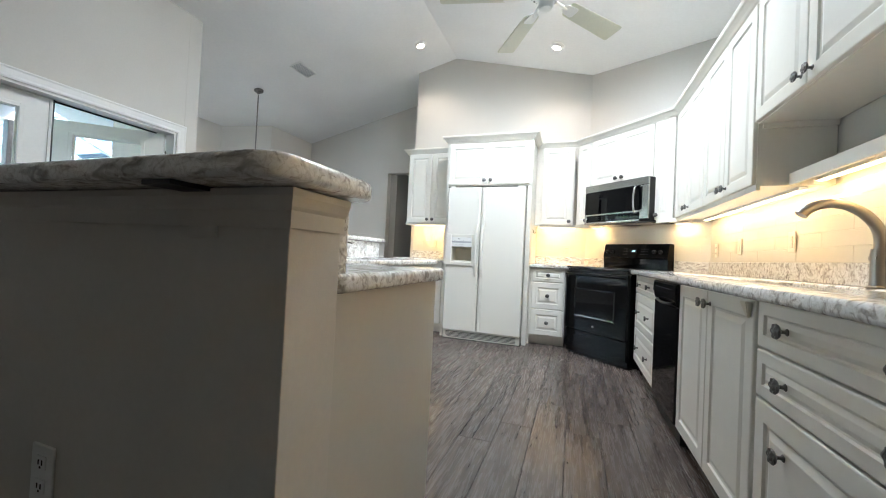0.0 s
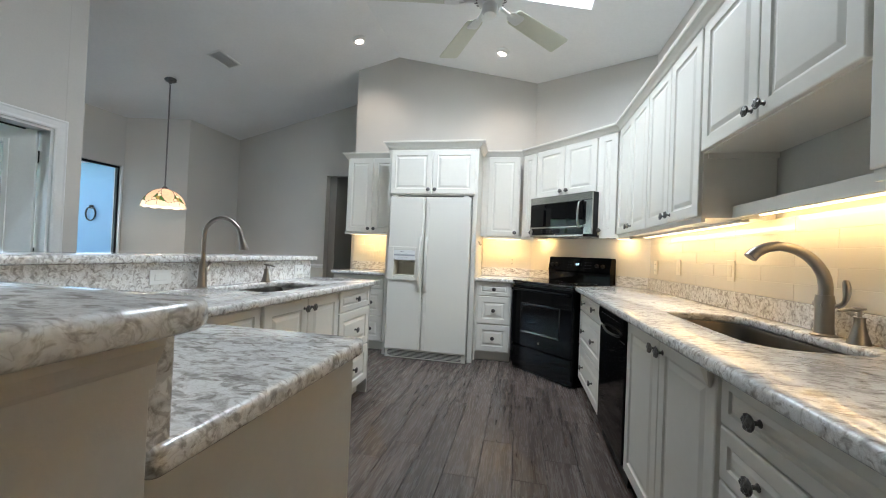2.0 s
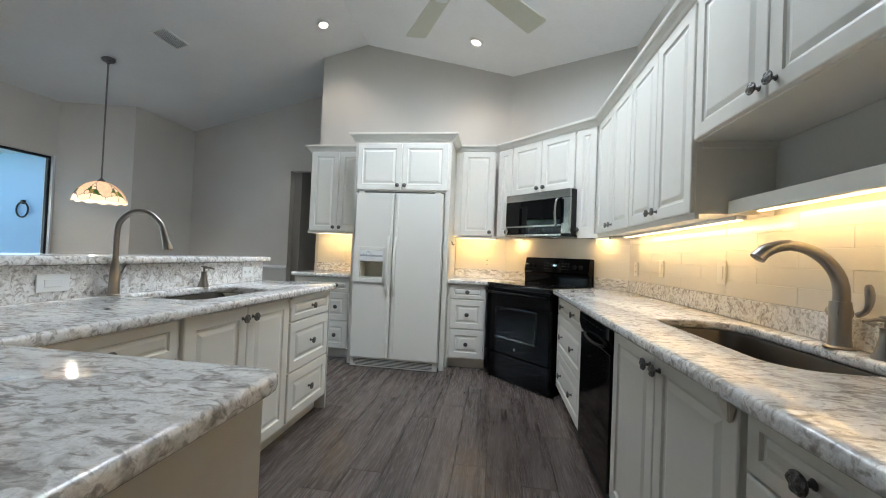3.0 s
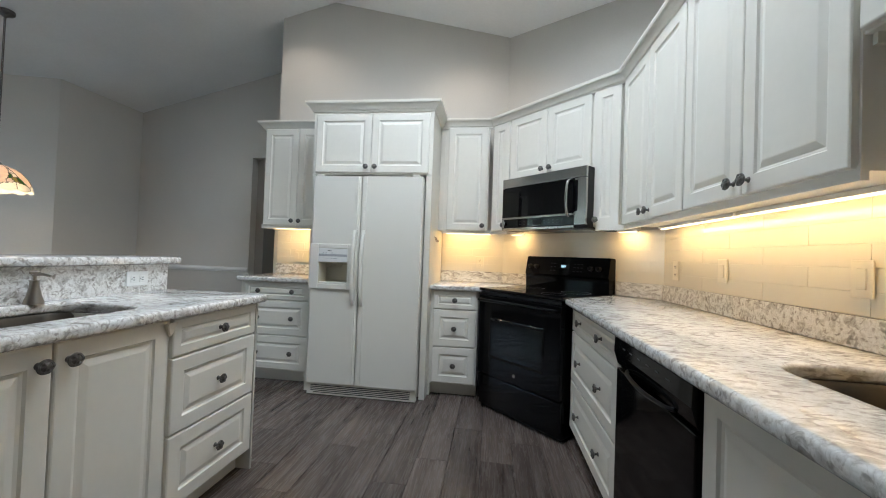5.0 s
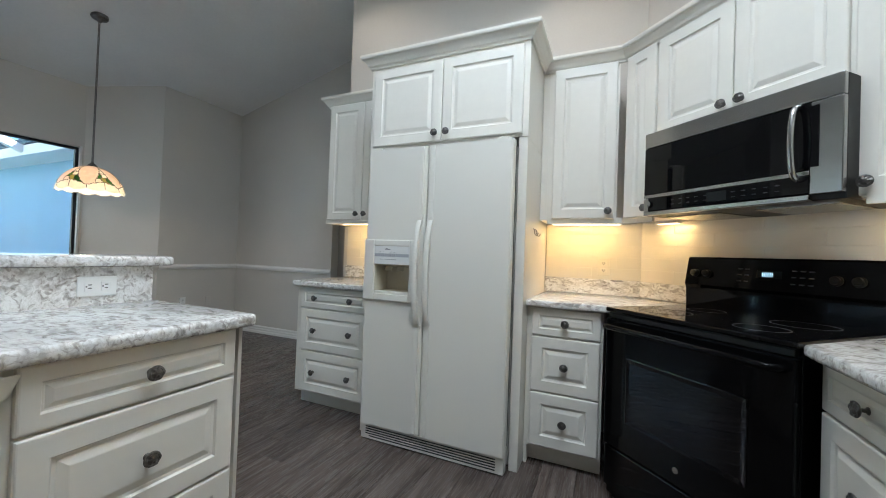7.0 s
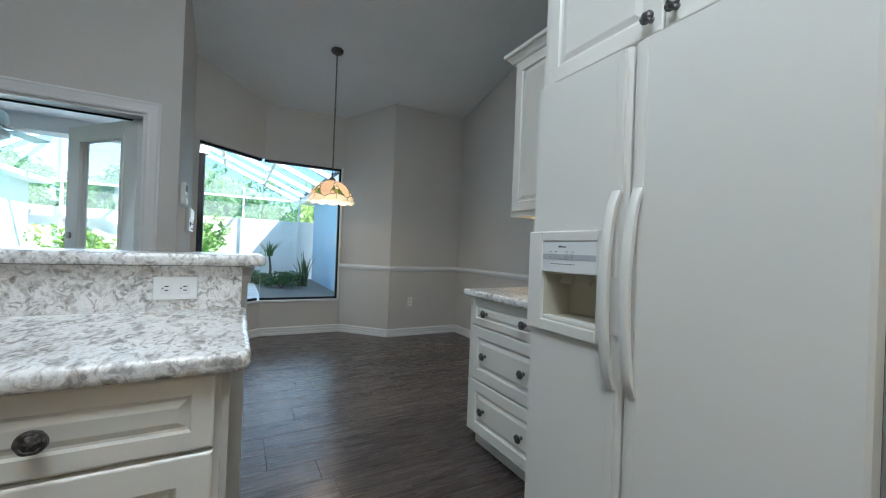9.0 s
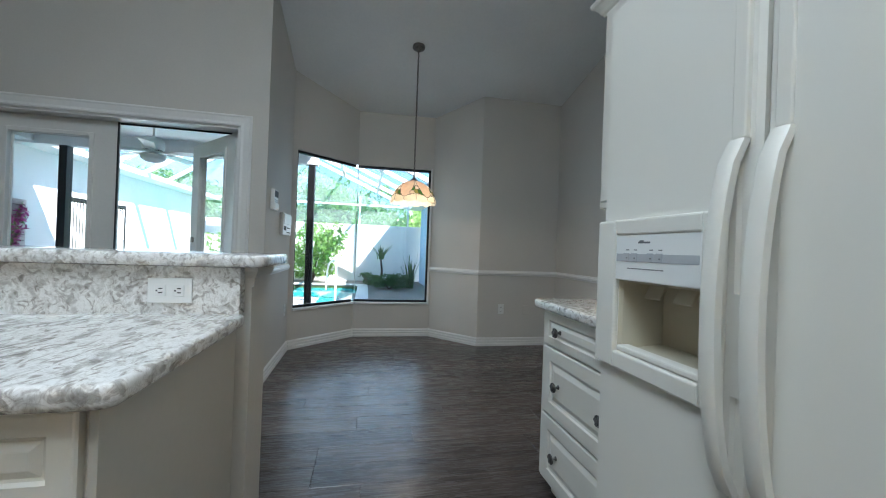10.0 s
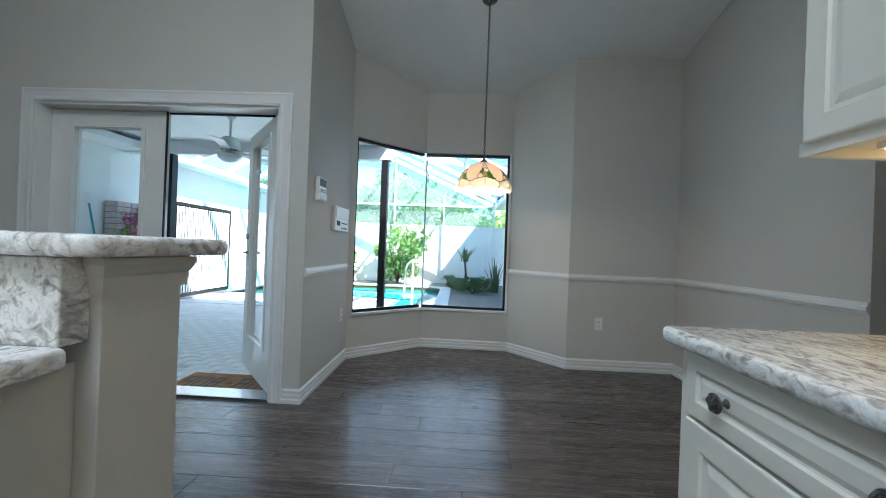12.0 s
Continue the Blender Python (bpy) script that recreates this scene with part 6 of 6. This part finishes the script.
def shrub(name, x, y, r, h, count, size, seed, label, foliage=M_LEAVES):
    ob = thing(name, pose(x, y, GROUND), label, "plant")
    stems = bmesh.new()
    rnd = random.Random(seed)
    for _ in range(7):
        a = rnd.uniform(0, 6.28)
        tube([(0, 0, 0), (r * 0.3 * math.cos(a), r * 0.3 * math.sin(a), h * 0.4), (r * 0.6 * math.cos(a), r * 0.6 * math.sin(a), h * 0.8)], [0.02, 0.014, 0.006], 5, stems)
    part("stem", stems, M_BARK, ob)
    part("leaves", leaf_cloud(count, blob(0, 0, h * 0.55, r, r, h * 0.5, 12, seed), size, rnd), foliage, ob)


shrub("shrub", -12.3, 3.9, 0.95, 1.85, 1800, 0.09, 11, "large light green shrub in front of the garden wall")
shrub("shrub", -12.4, 1.6, 0.9, 1.6, 1300, 0.09, 12, "large light green shrub in front of the garden wall")
shrub("low_shrub", -10.5, 6.25, 0.62, 0.42, 1500, 0.045, 13, "low dark green shrub on the pool deck", M_DARKLEAF)
shrub("low_shrub", -11.6, 5.7, 0.4, 0.38, 700, 0.045, 14, "low dark green shrub beside the pool", M_DARKLEAF)


def blades(name, x, y, count, h, spread, label, seed, stem=0.0):
    ob = thing(name, pose(x, y, GROUND), label, "plant")
    bm = bmesh.new()
    rnd = random.Random(seed)
    for _ in range(count):
        a, lean, hh = rnd.uniform(0, 6.28), rnd.uniform(0.05, spread), h * rnd.uniform(0.6, 1.0)
        d, s = Vector((math.cos(a), math.sin(a), 0)), Vector((-math.sin(a), math.cos(a), 0))
        base = d * rnd.uniform(0, 0.12) + Vector((0, 0, stem))
        rows = []
        for k in range(5):
            q = k / 4
            p = base + d * lean * q * q + Vector((0, 0, hh * q))
            wd = 0.028 * (1 - q ** 2) + 0.002
            rows.append((bm.verts.new(p + s * wd), bm.verts.new(p - s * wd + d * 0.006)))
        for (a0, b0), (a1, b1) in zip(rows, rows[1:]):
            bm.faces.new((a0, b0, b1, a1))
    part("leaves", bm, M_DARKLEAF, ob)
    if stem:
        part("stem", tube([(0, 0, 0), (0.05, 0.05, stem * 0.5), (0, 0, stem + 0.05)], [0.05, 0.035, 0.025], 8), M_BARK, ob)


ring_ob = thing("hose_hanger", pose(-6.433, 7.45, 1.603), "dark wire hose hanger on the stucco wing wall", "hanger")
part("ring", tube([(0.11 * math.cos(2 * math.pi * k / 14), -0.03, 0.12 * math.sin(2 * math.pi * k / 14)) for k in range(15)], 0.012, 6), M_BRONZE, ring_ob)
part("bracket", box(-0.02, 0.02, -0.045, 0.0, 0.09, 0.15, 0.002), M_BRONZE, ring_ob)
blades("snake_plant", -10.9, 6.9, 26, 1.05, 0.25, "tall spiky snake plant beside the wing wall", 5)
blades("yucca", -12.2, 6.05, 20, 0.5, 0.45, "thin spiky yucca on a bare stem", 6, 0.8)


def tree(x, y, h, r, seed):
    ob = thing("tree", pose(x, y, GROUND), "leafy tree beyond the garden wall", "tree", "trees beyond the wall")
    rnd = random.Random(seed)
    part("trunk", tube([(0, 0, 0), (0.05, 0.02, h * 0.3), (0, 0.1, h * 0.62)], [0.16, 0.12, 0.07], 8), M_BARK, ob)
    for k in range(5):
        a = 1.26 * k + rnd.uniform(-0.4, 0.4)
        part("limb", tube([(0.03, 0.05, h * 0.4), (r * 0.4 * math.cos(a), r * 0.4 * math.sin(a), h * 0.6), (r * 0.75 * math.cos(a), r * 0.75 * math.sin(a), h * 0.75)], [0.06, 0.04, 0.02], 6), M_BARK, ob)
    part("crown", leaf_cloud(3600, blob(0, 0, h * 0.64, r, r, h * 0.36, 18, seed), 0.17, rnd), M_TREELEAF, ob)


for k, (x, y) in enumerate(((-16.5, 8.4), (-17.5, 5.2), (-16.2, 2.4), (-17.8, -0.6), (-16.4, -3.6), (-17.2, -7.0))):
    tree(x - 3.5, y, 3.9 + 0.5 * ((k * 7) % 3), 2.2, 30 + k)
hedge = leaf_cloud(5200, lambda rnd: Vector((-15.0 + rnd.uniform(-0.5, 0.5), rnd.uniform(-9, 9), rnd.uniform(0.3, 2.1) + 0.25 * math.sin(rnd.uniform(-9, 9)))), 0.12, random.Random(77))
tagged(part("hedge", hedge, M_TREELEAF), "uneven green hedge behind the garden wall", "hedge", kind="stuff")

# flowering climber on a brick pillar
pillar = thing("brick_pillar", pose(-5.85, 0.66, GROUND), "low pale brick pillar with bright pink flowers", "pillar")
brick = None
for row in range(20):
    for k in range(2):
        x = -0.24 + k * 0.24 + (0.0 if row % 2 else 0.0)
        m = pose(x, 0, row * 0.085)
        if brick is None:
            first = part("brick", box(0.004, 0.232, -0.1, 0.1, 0.0, 0.075, 0.004, 1), M_BRICK, pillar)
            brick = first.data
            first.matrix_basis = m
        else:
            share("brick", brick, m, pillar)
part("mortar", box(-0.232, 0.228, -0.092, 0.092, 0.0, 1.68), M_SAND, pillar)
rb = random.Random(8)
fl = thing("flowering_climber", pose(-5.83, 0.80, GROUND + 0.95), "bright pink flowering climber on the brick pillar", "plant")
part("petals", leaf_cloud(420, blob(0, 0, 0.3, 0.22, 0.1, 0.42, 8, 9), 0.035, rb), M_PINK, fl)
part("leaves", leaf_cloud(260, blob(0, 0, 0.1, 0.22, 0.08, 0.6, 8, 10), 0.04, rb), M_LEAVES, fl)

pole = thing("pool_pole", pose(-5.34, 0.56, GROUND), "thin teal pole leaning on the white wing wall", "pole")
part("shaft", tube([(-0.20, 0.22, 0.0), (0.0, 0.016, 1.74)], 0.014, 8), M_TEAL, pole, smooth=True)
part("grip", tube([(-0.012, 0.03, 1.62), (0.002, 0.014, 1.76)], 0.019, 8), M_ALU, pole, "pale grip", smooth=True)

# doormat with dark bars of lettering
mat_ob = thing("doormat", pose(-3.19, 4.03, GROUND), "brown coir doormat with dark lettering outside the door", "doormat")
part("coir_body", box(-0.21, 0.21, -0.42, 0.42, 0.0, 0.022, 0.006), M_COIR, mat_ob)
letters = bmesh.new()
for k in range(7):
    yy = -0.33 + k * 0.11
    for x0, x1, y0, y1 in ((-0.11, 0.11, -0.042, -0.026), (-0.11, 0.11, 0.026, 0.042), (-0.11, -0.085, -0.026, 0.026), (0.085, 0.11, -0.026, 0.026), (-0.012, 0.012, -0.026, 0.026)):
        if (k + int(x0 * 100)) % 4:
            box(x0, x1, yy + y0, yy + y1, 0.0225, 0.0245, bm=letters)
part("lettering", letters, M_DARK, mat_ob, "dark worn lettering")

# ---- pieces: pavers ----
paver_data = None
rest = bmesh.new()
count = 0
for row in range(52):
    for col in range(27):
        px = -3.06 - row * 0.108
        py = -0.2 + col * 0.212 + (0.106 if row % 2 else 0.0)
        if py > 4.5:
            continue
        tilt = (math.sin(row * 12.9 + col * 78.2) * 43758.5) % 1
        m = pose(px, py, GROUND + 0.002 * tilt, 0.4 * (tilt - 0.5), 0, 0)
        if 1.9 < py < 4.5 and row < 24 and count < 296:
            count += 1
            if paver_data is None:
                first = part("paver", box(-0.0505, 0.0505, -0.1025, 0.1025, -0.04, 0.0, 0.004, 1), M_PAVER, deck)
                paver_data = first.data
                first.matrix_basis = m
            else:
                share("paver", paver_data, m, deck)
        else:
            p = m.translation
            v = [rest.verts.new((p.x + sx * 0.0505, p.y + sy * 0.1025, p.z + sz)) for sz in (-0.006, 0.0) for sx, sy in ((-1, -1), (1, -1), (1, 1), (-1, 1))]
            rest.faces.new(v[4:])
            for k in range(4):
                rest.faces.new((v[k], v[(k + 1) % 4], v[4 + (k + 1) % 4], v[4 + k]))
ob = part("paver_field", rest, M_PAVER, deck)
tagged(ob, "grey brick pavers", kind="stuff")

# ---- pieces: wall tiles ----


def tile_wall(m, length, rows_at, tile_w, label, skip=()):
    """Glazed tiles on a wall: m puts x along it, y into it; rows as (z0, z1)."""
    back = tagged(part("wall_tiling", box(0.002, length - 0.002, -0.006, -0.002, rows_at[0][0], rows_at[-1][1]), M_GROUT), label, "tiling", kind="structure")
    back.matrix_basis = m
    meshes = {}
    for r, (z0, z1) in enumerate(rows_at):
        x = -tile_w * (0.5 if r % 2 else 0.0)
        while x < length - 0.004:
            a, b = max(x, 0.002), min(x + tile_w, length - 0.002)
            x += tile_w
            if b - a < 0.01 or any(s0 < (a + b) / 2 < s1 and zz > (z0 + z1) / 2 for s0, s1, zz in skip):
                continue
            key = (round(b - a, 3), round(z1 - z0, 3))
            if key not in meshes:
                ob = part("tile", box(0.0006, key[0] - 0.0006, -0.0085, -0.006, 0.0006, key[1] - 0.0006, 0.0009, 1), M_TILE, back)
                meshes[key] = ob.data
                ob.matrix_basis = pose(a, 0, z0)
            else:
                share("tile", meshes[key], pose(a, 0, z0), back)


ROWS_T = [(1.016, 1.0905), (1.0905, 1.165), (1.165, 1.2395), (1.2395, 1.314), (1.314, 1.3845)]
east_len = (DIAG - X_E) - 1.70
tile_wall(pose(X_E, DIAG - X_E, 0, 0, 0, -90), east_len, ROWS_T, 0.457, "cream glazed tiles behind the long worktop")
tile_wall(cm, wall_len, [(0.942, 1.016)] + ROWS_T, 0.457, "cream glazed tiles behind the range")
tile_wall(pose(0.462, Y_N, 0), DIAG - Y_N - 0.462, ROWS_T, 0.305, "cream glazed tiles beside the range")
tile_wall(pose(-1.285, Y_N, 0), 0.72, ROWS_T, 0.305, "cream glazed tiles beside the refrigerator")

# ---- pieces: floor planks ----
ROOM = [(2.11, -1.6), (2.11, 5.97), (1.07, 7.01), (-1.18, 7.01), (-1.18, 10.19), (X_HALL + 0.01, 10.19), (X_HALL, 7.89), (-3.905, 7.89), (-3.905, 6.885), (-4.435, 6.395), (-4.457, 5.42), (-3.856, 4.745), (-2.80, 4.755), (-2.80, -1.6)]


def clipped(poly, x0, x1, y0, y1):
    """The part of a polygon inside a rectangle."""
    for axis, limit, sign in ((0, x0, 1), (0, x1, -1), (1, y0, 1), (1, y1, -1)):
        out = []
        for i, p in enumerate(poly):
            q = poly[i - 1]
            inside_p, inside_q = sign * (p[axis] - limit) >= 0, sign * (q[axis] - limit) >= 0
            if inside_p != inside_q:
                s = (limit - q[axis]) / (p[axis] - q[axis])
                out.append((q[0] + (p[0] - q[0]) * s, q[1] + (p[1] - q[1]) * s))
            if inside_p:
                out.append(p)
        poly = out
        if not poly:
            return []
    return poly


floor = tagged(part("floor", prism(ROOM, -0.08, -0.006), M_SUB), "grey-brown wood-look plank floor", "floor", kind="structure")
PW, PL = 0.181, 1.22
plank_data = None
rest = bmesh.new()
rnd = random.Random(21)
made = 0
for i in range(37):
    x0 = -4.5 + i * PW
    y = -1.7 - rnd.uniform(0, PL)
    while y < 10.2:
        poly = clipped(ROOM, x0, x0 + PW, y, y + PL)
        full = len(poly) == 4 and abs((poly[2][0] - poly[0][0]) * (poly[2][1] - poly[0][1])) > PW * PL * 0.999
        near = -4.5 < x0 < 1.7 and 2.2 < y + PL and y < 8.0
        if poly and near and made < 298:
            made += 1
            if full and plank_data is not None:
                share("plank", plank_data, pose(x0, y, 0), floor)
            else:
                local = [(max(0.0004, min(PW - 0.0004, px - x0)), max(0.0004, min(PL - 0.0004, py - y))) for px, py in poly]
                bm = bmesh.new()
                hi = [bm.verts.new((px, py, 0.0)) for px, py in local]
                lo = [bm.verts.new((px, py, -0.006)) for px, py in local]
                bm.faces.new(hi)
                for k in range(len(hi)):
                    bm.faces.new((lo[k], lo[(k + 1) % len(hi)], hi[(k + 1) % len(hi)], hi[k]))
                if full:
                    bmesh.ops.bevel(bm, geom=[e for e in bm.edges if all(v.co.z > -0.001 for v in e.verts)], offset=0.002, segments=1, affect="EDGES")
                ob = part("plank", bm, M_FLOOR, floor)
                ob.matrix_basis = pose(x0, y, 0)
                if full:
                    plank_data = ob.data
        elif poly:
            rest.faces.new([rest.verts.new((px, py, -0.0005)) for px, py in poly])
        y += PL
ob = part("plank_field", rest, M_FLOOR, floor)
tagged(ob, "grey-brown planks", kind="stuff")
